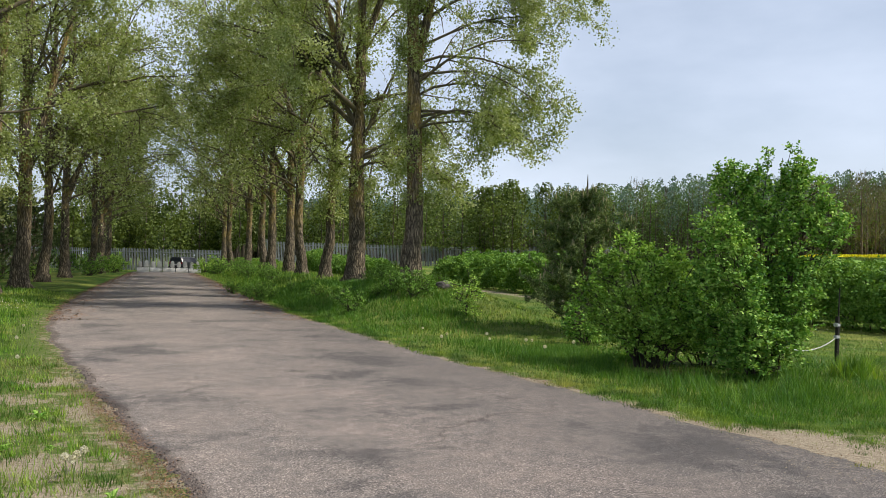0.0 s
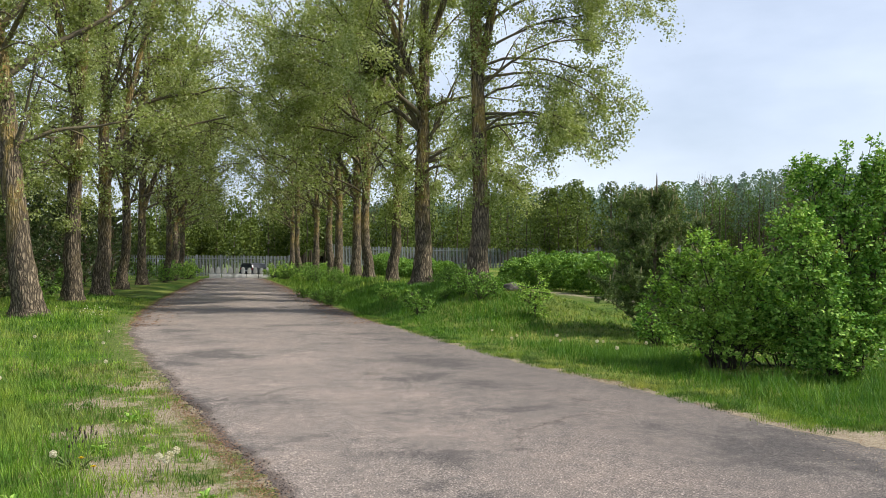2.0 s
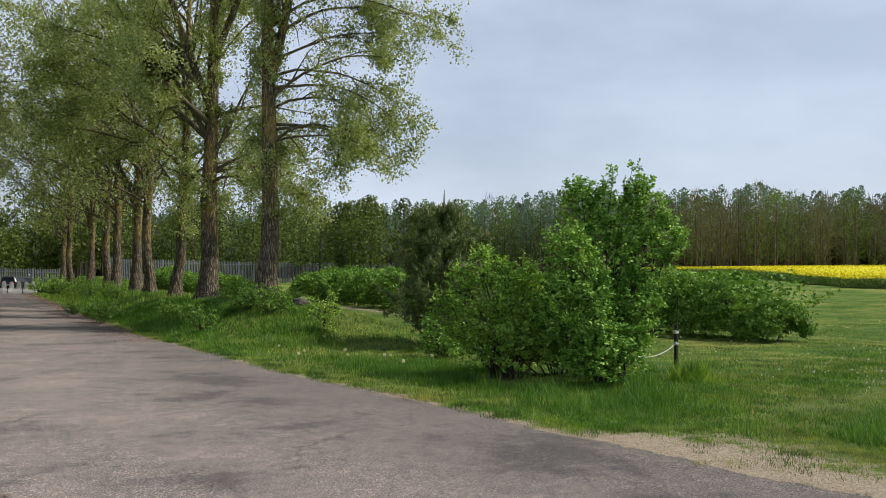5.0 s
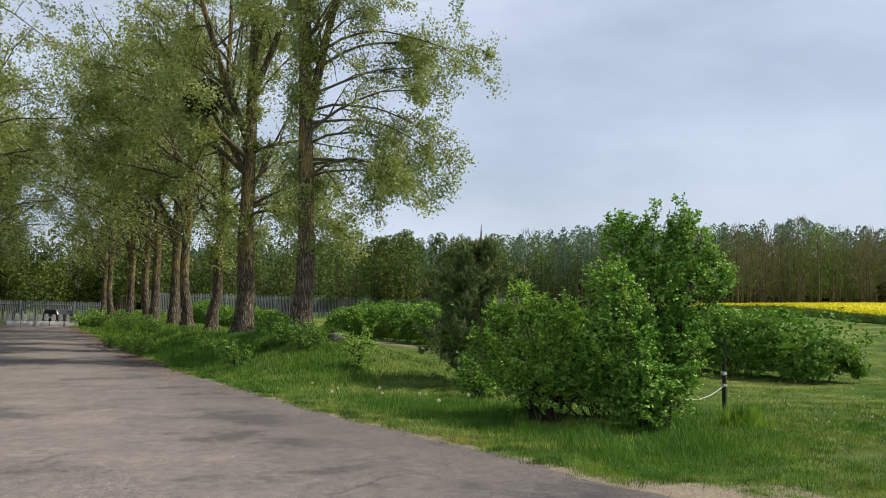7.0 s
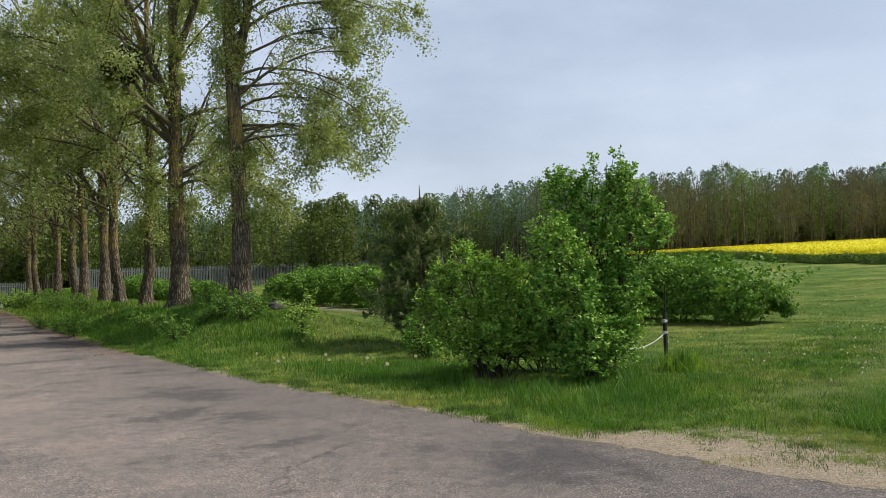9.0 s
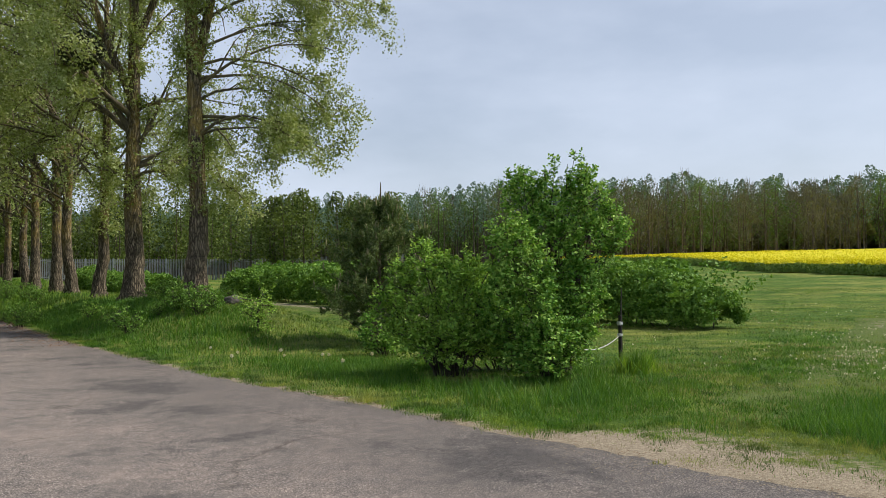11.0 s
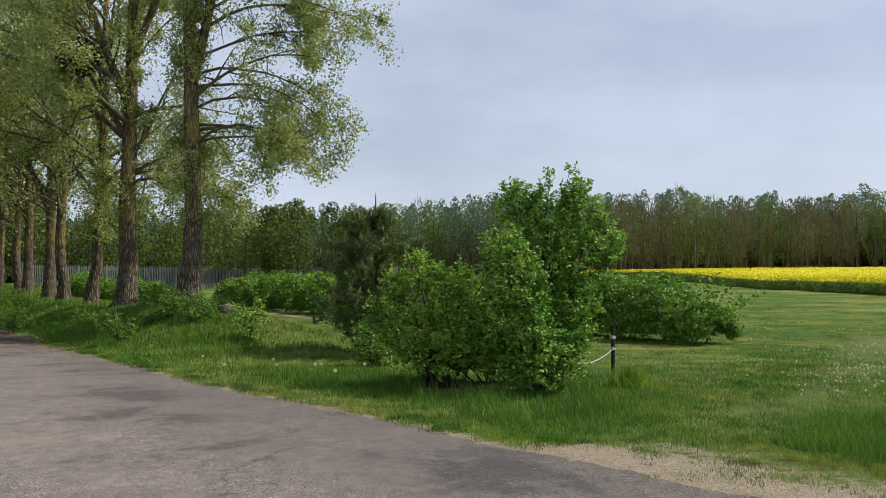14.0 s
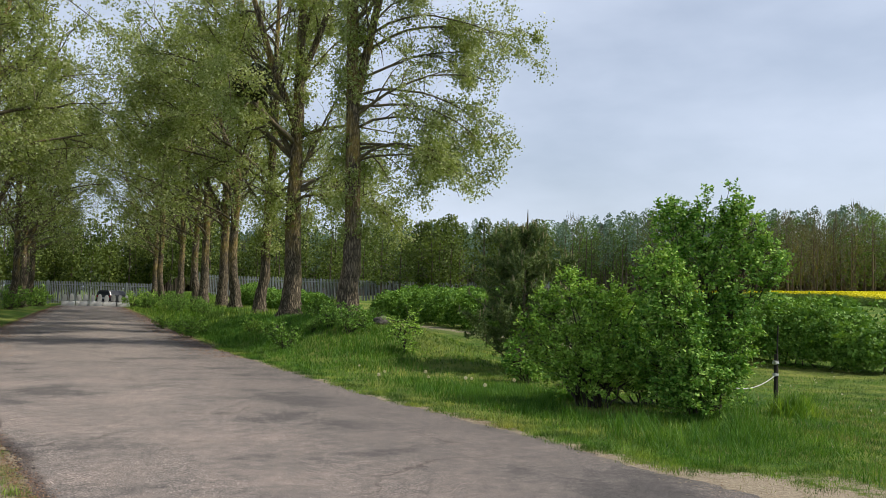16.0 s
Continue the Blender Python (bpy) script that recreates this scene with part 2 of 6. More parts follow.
LITTER = leafy("leaf litter", [(0.2, (0.08, 0.04, 0.022)), (0.5, (0.20, 0.105, 0.06)), (0.8, (0.36, 0.23, 0.14))], 0.1, 0.9)

# asphalt: pale worn aggregate, darker patches and streaks
ASPHALT, _n, _l, _b = shader("worn asphalt", 0.85, 0.25)
_grit = noise_of(_n, _l, 80, 2, 0.75)
_c = ramp(_n, _l, _grit, [(0.34, (0.056, 0.0515, 0.048)), (0.51, (0.153, 0.142, 0.131)), (0.66, (0.335, 0.312, 0.285))])
_chip = _n.new("ShaderNodeTexVoronoi")
_chip.inputs["Scale"].default_value = 42
_l.new(_n.new("ShaderNodeTexCoord").outputs["Object"], _chip.inputs["Vector"])
_lone = ramp(_n, _l, _chip.outputs["Distance"], [(0.16, (1, 1, 1)), (0.30, (0, 0, 0))])
_rare = ramp(_n, _l, _chip.outputs["Color"], [(0.46, (0, 0, 0)), (0.58, (1, 1, 1))])
_c = mixed(_n, _l, mixed(_n, _l, 1.0, _lone, _rare, "MULTIPLY"), _c, (0.47, 0.44, 0.405))
_mid = noise_of(_n, _l, 7, 5, 0.65)
_c = mixed(_n, _l, 1.0, _c, ramp(_n, _l, _mid, [(0.3, (0.72, 0.72, 0.74)), (0.7, (1.15, 1.1, 1.08))]), "MULTIPLY")
_blot = noise_of(_n, _l, 0.62, 6, 0.66, (0.9, 1.0, 1))
_c = mixed(_n, _l, 1.0, _c, ramp(_n, _l, _blot, [(0.38, (0.60, 0.61, 0.63)), (0.45, (0.98, 0.975, 0.97)), (0.62, (1.26, 1.21, 1.175))]), "MULTIPLY")
_cell = _n.new("ShaderNodeTexVoronoi")
_cell.feature = "DISTANCE_TO_EDGE"
_cell.inputs["Scale"].default_value = 0.33
_co = _n.new("ShaderNodeTexCoord")
_wob = _n.new("ShaderNodeTexNoise")
_wob.inputs["Scale"].default_value = 2.0
_vm = _n.new("ShaderNodeVectorMath")
_vm.operation = "MULTIPLY_ADD"
_vm.inputs[1].default_value = (0.7, 0.7, 0.0)
_l.new(_co.outputs["Object"], _wob.inputs["Vector"])
_l.new(_wob.outputs["Color"], _vm.inputs[0])
_l.new(_co.outputs["Object"], _vm.inputs[2])
_l.new(_vm.outputs[0], _cell.inputs["Vector"])
_crack = ramp(_n, _l, _cell.outputs["Distance"], [(0.0, (0.55, 0.53, 0.51)), (0.005, (1, 1, 1))])
_part = ramp(_n, _l, noise_of(_n, _l, 0.5, 2), [(0.48, (0, 0, 0)), (0.58, (1, 1, 1))])
_crack = mixed(_n, _l, _part, (1.0, 1.0, 1.0), _crack)
_ea = _n.new("ShaderNodeAttribute")
_ea.attribute_name = "edge"
_em = _n.new("ShaderNodeMath")
_em.operation = "MULTIPLY_ADD"
_em.inputs[1].default_value = 0.06
_l.new(noise_of(_n, _l, 5.0, 5, 0.7), _em.inputs[0])
_l.new(_ea.outputs["Fac"], _em.inputs[2])
_c = mixed(_n, _l, 1.0, _c, ramp(_n, _l, _em.outputs[0], [(0.972, (1, 1, 1)), (0.998, (0.58, 0.55, 0.53))]), "MULTIPLY")
_sep = _n.new("ShaderNodeSeparateXYZ")
_l.new(_vm.outputs[0], _sep.inputs[0])
_wear = _n.new("ShaderNodeMapRange")
_wear.inputs["From Min"].default_value, _wear.inputs["From Max"].default_value = 1.4, 5.6
_l.new(_sep.outputs[0], _wear.inputs["Value"])
_c = mixed(_n, _l, 1.0, _c, ramp(_n, _l, _wear.outputs[0], [(0.0, (1.12, 1.08, 1.06)), (0.55, (0.82, 0.80, 0.80)), (1.0, (0.70, 0.69, 0.70))]), "MULTIPLY")
_l.new(mixed(_n, _l, 1.0, _c, _crack, "MULTIPLY"), _b.inputs["Base Color"])
bumped(_n, _l, _b, _grit, 0.6, 0.008)

# meadow soil under the blades, dry in patches
MEADOW, _n, _l, _b = shader("meadow", 0.95, 0.1)
_fine = noise_of(_n, _l, 16, 5, 0.7)
_c = ramp(_n, _l, _fine, [(0.3, (0.034, 0.072, 0.011)), (0.5, (0.065, 0.125, 0.021)), (0.7, (0.122, 0.182, 0.038))])
_big = noise_of(_n, _l, 0.22, 5, 0.6)
_c = mixed(_n, _l, ramp(_n, _l, _big, [(0.44, (0, 0, 0)), (0.60, (0.85, 0.85, 0.85))]), _c, (0.19, 0.21, 0.06))
_mot = noise_of(_n, _l, 1.3, 5, 0.65)
_c = mixed(_n, _l, 1.0, _c, ramp(_n, _l, _mot, [(0.32, (0.5, 0.6, 0.4)), (0.48, (0.9, 0.95, 0.8)), (0.64, (1.4, 1.3, 1.05))]), "MULTIPLY")
_l.new(_c, _b.inputs["Base Color"])
bumped(_n, _l, _b, _fine, 1.0, 0.06)
# sandy soil that breaks up into grass towards its edge (attribute "edge": 0 bare, 1 grown over)
SAND, _n, _l, _b = shader("sandy soil", 0.95, 0.1)
_f = noise_of(_n, _l, 30, 5, 0.7)
_c = ramp(_n, _l, _f, [(0.3, (0.165, 0.137, 0.10)), (0.5, (0.28, 0.234, 0.17)), (0.7, (0.395, 0.34, 0.255))])
_peb = noise_of(_n, _l, 110, 2, 0.6)
_c = mixed(_n, _l, 1.0, _c, ramp(_n, _l, _peb, [(0.35, (0.6, 0.58, 0.55)), (0.5, (1, 1, 1)), (0.68, (1.25, 1.25, 1.25))]), "MULTIPLY")
_g = ramp(_n, _l, noise_of(_n, _l, 20, 5, 0.7), [(0.3, (0.046, 0.072, 0.014)), (0.5, (0.084, 0.122, 0.027)), (0.7, (0.167, 0.182, 0.061))])
_at = _n.new("ShaderNodeAttribute")
_at.attribute_name = "edge"
_rag = noise_of(_n, _l, 4.5, 6, 0.7)
_ad = _n.new("ShaderNodeMath")
_ad.operation = "MULTIPLY_ADD"
_ad.inputs[1].default_value = 1.9
_l.new(_rag, _ad.inputs[0])
_l.new(_at.outputs["Fac"], _ad.inputs[2])
_mr = _n.new("ShaderNodeMapRange")
_mr.inputs["From Min"].default_value, _mr.inputs["From Max"].default_value = 1.28, 1.5
_l.new(_ad.outputs[0], _mr.inputs["Value"])
_l.new(mixed(_n, _l, _mr.outputs[0], _c, _g), _b.inputs["Base Color"])
bumped(_n, _l, _b, _f, 0.7, 0.025)


# ---- building helpers ----
rng = np.random.default_rng(7)


def S(v):
    v = np.clip(v, 0, 1)
    return v * v * (3 - 2 * v)


def terrain(x, y):
    """Height of the ground: a flat road, a bank under the trees, fields that rise away from it."""
    x, y = np.asarray(x, float), np.asarray(y, float)
    z = 0.92 * S((x - 3.7) / 2.6) * S((y - 15.5) / 7.5) * (1 - 0.3 * S((y - 23.6) / 6)) * (1 - 0.97 * S((x - 7.7) / 3.6))
    z = z + 0.026 * np.maximum(0, x - 28) * S((x - 20) / 30)
    z = z + 1.0 * S((y - 52) / 26) * S((x - 5) / 4)
    z = z + 0.12 * S((-2.8 - x) / 2.0) * S((y - 6) / 6)
    z = z + 0.03 * np.sin(x * 0.9 + 1) * np.cos(y * 0.7) * (S((x - 6) / 3) + S((-3.2 - x) / 2))
    return np.minimum(z, 8.0)


def link_mesh(name, verts, faces, mats, parent=None, idx=None, smooth=False, label=""):
    me = bpy.data.meshes.new(name)
    verts = np.asarray(verts, np.float32)
    if isinstance(faces, np.ndarray):
        k = faces.shape[1]
        me.vertices.add(len(verts))
        me.vertices.foreach_set("co", verts.ravel())
        me.loops.add(faces.size)
        me.loops.foreach_set("vertex_index", faces.ravel().astype(np.int32))
        me.polygons.add(len(faces))
        me.polygons.foreach_set("loop_start", np.arange(0, faces.size, k, dtype=np.int32))
        me.polygons.foreach_set("loop_total", np.full(len(faces), k, np.int32))
    else:
        me.from_pydata([tuple(v) for v in verts], [], faces)
    for m in (mats if isinstance(mats, (list, tuple)) else [mats]):
        me.materials.append(m)
    if idx is not None:
        me.polygons.foreach_set("material_index", np.asarray(idx, np.int32))
    if smooth:
        me.polygons.foreach_set("use_smooth", np.ones(len(me.polygons), bool))
    me.update(calc_edges=True)
    ob = new(name, me)
    if parent is not None:
        ob.parent = parent
    if label:
        ob["label"] = label
    return ob


def set_edge(ob, values):
    a = ob.data.attributes.new("edge", "FLOAT", "POINT")
    a.data.foreach_set("value", np.asarray(values, np.float32).ravel())
    return ob


def part(name, bm, material, parent, label=""):
    me = bpy.data.meshes.new(name)
    bm.to_mesh(me)
    bm.free()
    me.materials.append(material)
    ob = new(name, me)
    ob.parent = parent
    if label:
        ob["label"] = label
    return ob


def box(bm, x0, y0, z0, x1, y1, z1, bevel=0.0):
    r = bmesh.ops.create_cube(bm, size=1.0, matrix=Matrix.Translation(((x0 + x1) / 2, (y0 + y1) / 2, (z0 + z1) / 2)) @ Matrix.Diagonal((x1 - x0, y1 - y0, z1 - z0, 1)))
    if bevel:
        es = list({e for v in r["verts"] for e in v.link_edges})
        bmesh.ops.bevel(bm, geom=es, offset=bevel, segments=2, affect="EDGES")
    return bm


def empty(name, x, y, z, label, category, group="", turn=0.0, size=1.0):
    ob = new(name)
    ob.matrix_basis = Matrix.Translation((x, y, z)) @ Matrix.Rotation(turn, 4, "Z") @ Matrix.Scale(size, 4)
    return tagged(ob, label, category, group)


class Wood:
    """Collects tapered tubes."""

    def __init__(self):
        self.v, self.f, self.n = [], [], 0

    def tube(self, pts, radii, sides=6):
        pts = np.asarray(pts, float)
        d = np.gradient(pts, axis=0)
        d /= np.linalg.norm(d, axis=1)[:, None] + 1e-9
        ref = np.array([0.31, 0.95, 0.02]) if abs(d[0][2]) > 0.6 else np.array([0.0, 0.05, 1.0])
        a = np.cross(d, ref)
        a /= np.linalg.norm(a, axis=1)[:, None] + 1e-9
        b = np.cross(d, a)
        th = np.linspace(0, 2 * np.pi, sides, endpoint=False)
        rad = np.asarray(radii)[:, None] * (1 + 0.0 * th)
        ring = pts[:, None, :] + a[:, None, :] * (np.cos(th) * rad)[:, :, None] + b[:, None, :] * (np.sin(th) * rad)[:, :, None]
        m = len(pts)
        self.v.append(ring.reshape(-1, 3))
        i = np.arange(m - 1)[:, None] * sides
        j = np.arange(sides)[None, :]
        k = (j + 1) % sides
        q = np.stack([i + j, i + k, i + sides + k, i + sides + j], -1).reshape(-1, 4) + self.n
        self.f.append(q)
        self.n += m * sides

    def object(self, name, mat, parent, smooth=True, label=""):
        return link_mesh(name, np.concatenate(self.v), np.concatenate(self.f), mat, parent, smooth=smooth, label=label)


def leaf_quads(centres, size, r, up=0.35, aspect=0.6, spread=0.35):
    """Rhombic leaves at the centres, turned at random, folded a little upwards."""
    n = len(centres)
    nrm = r.normal(size=(n, 3)) + np.array([0, 0, up])
    nrm /= np.linalg.norm(nrm, axis=1)[:, None]
    a = np.cross(nrm, r.normal(size=(n, 3)))
    a /= np.linalg.norm(a, axis=1)[:, None] + 1e-9
    b = np.cross(nrm, a)
    s = size * (1 + spread * r.uniform(-1, 1, n))[:, None]
    v = np.stack([centres - a * s * 0.5, centres + b * s * 0.5 * aspect + a * s * 0.08, centres + a * s * 0.5, centres - b * s * 0.5 * aspect + a * s * 0.08], 1)
    return v.reshape(-1, 3), np.arange(4 * n).reshape(n, 4)


def leaf_tris(centres, size, r, up=0.3, spread=0.35):
    """Deltoid leaves of one triangle each."""
    n = len(centres)
    nrm = r.normal(size=(n, 3)) + np.array([0, 0, up])
    nrm /= np.linalg.norm(nrm, axis=1)[:, None]
    a = np.cross(nrm, r.normal(size=(n, 3)))
    a /= np.linalg.norm(a, axis=1)[:, None] + 1e-9
    b = np.cross(nrm, a)
    s = size * (1 + spread * r.uniform(-1, 1, n))[:, None]
    v = np.stack([centres - a * s * 0.52, centres + a * s * 0.4 + b * s * 0.48, centres + a * s * 0.4 - b * s * 0.48], 1)
    return v.reshape(-1, 3), np.arange(3 * n).reshape(n, 3)


def bent(p0, d, length, steps, r, wander=0.12, lift=0.0):
    """A wandering line from p0 along d; lift turns it upwards (or down, if negative) on the way."""
    pts, p, d = [np.array(p0, float)], np.array(p0, float), np.array(d, float) / np.linalg.norm(d)
    for _ in range(steps):
        d = d + r.normal(size=3) * wander + np.array([0, 0, lift])
        d /= np.linalg.norm(d)
        p = p + d * length / steps
        pts.append(p)
    return np.array(pts)


# ---- ground, road ----
def grid(name, xs, ys, mat, lift=0.0):
    X, Y = np.meshgrid(xs, ys, indexing="ij")
    Z = terrain(X, Y) + lift
    v = np.stack([X, Y, Z], -1).reshape(-1, 3)
    nx, ny = len(xs), len(ys)
    i, j = np.meshgrid(np.arange(nx - 1), np.arange(ny - 1), indexing="ij")
    q = np.stack([i * ny + j, (i + 1) * ny + j, (i + 1) * ny + j + 1, i * ny + j + 1], -1).reshape(-1, 4)
    return link_mesh(name, v, q, mat, smooth=True)


def steps_of(a, b, fine0, fine1, fine, coarse):
    lo = np.linspace(a, fine0, coarse)[:-1]
    hi = np.linspace(fine1, b, coarse)[1:]
    return np.concatenate([lo, np.arange(fine0, fine1, fine), [fine1], hi])


ground = grid("ground", steps_of(-1200, 1500, -20, 40, 0.7, 40), steps_of(-900, 1500, -8, 90, 0.7, 40), MEADOW)
tagged(ground, "green meadow ground with dry patches and short grass", "ground", kind="structure")

# edges of the road, from the near bend to the barrier: y, left x, right x
ROAD_Y = [-14, -8, -3, 0, 2.4, 3.7, 4.7, 5.7, 7.0, 8.8, 10.9, 13.0, 15.4, 19.3, 25.7, 35.6, 51, 66, 78]
ROAD_L = [9.0, 5.0, 2.6, 1.55, 0.85, 0.50, 0.25, 0.04, -0.22, -0.60, -1.0, -1.42, -1.89, -2.45, -2.86, -3.02, -2.95, -2.75, -2.6]
ROAD_R = [18.0, 12.5, 8.4, 6.9, 6.0, 5.6, 5.33, 5.22, 5.0, 4.83, 4.45, 4.15, 3.95, 3.6, 3.2, 3.06, 3.0, 2.75, 2.6]


def road_edge(y, side):
    return np.interp(y, ROAD_Y, ROAD_L if side < 0 else ROAD_R)


def ragged(y, k):
    return 0.045 * np.sin(y * 2.3 + k) + 0.02 * np.sin(y * 5.9 + 2 * k) + 0.03 * np.sin(y * 14.7 + 3 * k) * np.sin(y * 1.7 + k) + 0.02 * np.sin(y * 31.9 + k) * np.sin(y * 4.1)


ys = np.concatenate([np.arange(-14, 30, 0.06), np.arange(30, 78.2, 0.6)])
cols = np.array([0, 0.015, 0.03, 0.06, 0.12, 0.3, 0.5, 0.7, 0.88, 0.94, 0.97, 0.985, 1])
le, re_ = road_edge(ys, -1) + ragged(ys, 0.3), road_edge(ys, 1) + 1.1 * ragged(ys, 1.9)
X = le[:, None] * (1 - cols) + re_[:, None] * cols
Z = 0.012 + 0.03 * (1 - (2 * cols - 1) ** 2)[None, :] + 0 * X
v = np.stack([X, ys[:, None] + 0 * X, Z], -1)
m_, k_ = X.shape
i, j = np.meshgrid(np.arange(m_ - 1), np.arange(k_ - 1), indexing="ij")
q = np.stack([i * k_ + j, i * k_ + j + 1, (i + 1) * k_ + j + 1, (i + 1) * k_ + j], -1).reshape(-1, 4)
road = link_mesh("road", v.reshape(-1, 3), q, ASPHALT, smooth=True)
set_edge(road, np.broadcast_to(np.where(cols < 0.5, 1 - 2 * cols, (2 * cols - 1) * 0.95), X.shape))
tagged(road, "worn grey asphalt road with dark stains and fine cracks", "road", kind="structure")


def on_road(x, y, margin=0.0):
    return (x > road_edge(y, -1) - margin) & (x < road_edge(y, 1) + margin) & (y < 78)


PATCHES = [(-1.05, 6.3, 0.38), (-1.45, 7.7, 0.3), (-0.75, 5.3, 0.36), (-1.7, 9.3, 0.3), (-2.2, 5.7, 0.22), (-0.4, 4.3, 0.45), (-0.75, 8.6, 0.25), (-1.35, 10.6, 0.3)]


def sand_strip(name, y0, y1, side, width, label):
    yy = np.arange(y0, y1, 0.1)
    e = road_edge(yy, side)
    w = width(yy) * (1 + 0.12 * np.sin(yy * 4.3) + 0.08 * np.sin(yy * 9.1 + 1))
    w = np.maximum(w * (1.1 if side > 0 else 1.0), 0.02)
    c = np.linspace(0, 1, 20)
    X = (e - side * 0.15)[:, None] + side * (w + 0.15)[:, None] * c
    Z = terrain(X, yy[:, None] + 0 * X) + 0.011 - 0.03 * c ** 10
    vv = np.stack([X, yy[:, None] + 0 * X, Z], -1)
    a, b = X.shape
    i, j = np.meshgrid(np.arange(a - 1), np.arange(b - 1), indexing="ij")
    qq = np.stack([i * b + j, i * b + j + 1, (i + 1) * b + j + 1, (i + 1) * b + j], -1).reshape(-1, 4)
    if side < 0:
        qq = qq[:, ::-1].copy()
    ob = link_mesh(name, vv.reshape(-1, 3), qq, SAND, smooth=True)
    grown = 0.42 if side < 0 else (0.05 + 0.13 * S((yy - 5.9) / 1.5))[:, None]
    edge = grown + (1 - grown) * np.broadcast_to(c, X.shape) ** (1.7 if side > 0 else 1.2)
    for px, py, pr in PATCHES:
        edge = edge - 0.8 * np.exp(-((X - px) ** 2 + (yy[:, None] - py) ** 2) / pr ** 2)
    set_edge(ob, edge)
    return tagged(ob, label, "ground", kind="structure")


def right_width(y):
    return np.interp(y, [0, 2.3, 2.6, 3.1, 4.2, 4.8, 5.2, 5.6, 5.95, 6.25, 6.7, 7.2, 9.0, 30.0], [0.2, 0.6, 1.1, 1.7, 1.9, 1.8, 2.2, 2.5, 1.7, 0.75, 0.55, 0.45, 0.38, 0.3])


def left_width(y):
    return 0.8 + 1.6 * S((13 - y) / 5)


sand_strip("dirt_shoulder", -6, 30, 1, right_width, "trodden sandy shoulder along the asphalt edge")
sand_strip("dirt_verge", -6, 24, -1, left_width, "thin trodden grass on sandy soil beside the asphalt")
yy = np.arange(17, 56, 0.5)
c = np.linspace(0, 1, 8)
X = (13.9 + 0.05 * (yy - 17))[:, None] + 2.9 * c
Z = terrain(X, yy[:, None] + 0 * X) + 0.01
vv = np.stack([X, yy[:, None] + 0 * X, Z], -1).reshape(-1, 3)
i, j = np.meshgrid(np.arange(len(yy) - 1), np.arange(7), indexing="ij")
q = np.stack([i * 8 + j, i * 8 + j + 1, (i + 1) * 8 + j + 1, (i + 1) * 8 + j], -1).reshape(-1, 4)
path_ = link_mesh("mown_path", vv, q, SAND, smooth=True)
set_edge(path_, np.broadcast_to(0.25 + 0.75 * np.abs(2 * c - 1), X.shape))
tagged(path_, "dry mown strip with bare soil along the hedge", "path", kind="structure")


u = np.linspace(0, 1, 60)
tx, ty = 6.6 + 21 * u, 5.2 + 9.5 * u - 0.7 * np.sin(u * 3.0)
c = np.linspace(-1, 1, 9)
X = tx[:, None] - 0.42 * c * 1.1
Y = ty[:, None] + 0.9 * c * 1.1
vv = np.stack([X, Y, terrain(X, Y) + 0.016 - 0.03 * c ** 4 - 0.08 * (S((0.12 - u) / 0.12) + S((u - 0.9) / 0.1))[:, None]], -1).reshape(-1, 3)
i, j = np.meshgrid(np.arange(59), np.arange(8), indexing="ij")
q = np.stack([i * 9 + j, (i + 1) * 9 + j, (i + 1) * 9 + j + 1, i * 9 + j + 1], -1).reshape(-1, 4)
track = link_mesh("worn_track", vv, q, SAND, smooth=True)
set_edge(track, np.broadcast_to(0.66 + 0.34 * c ** 2, X.shape) + 0.15 * np.sin(u * 14)[:, None])
tagged(track, "worn grassy track with bare spots leading into the field", "path", kind="structure")


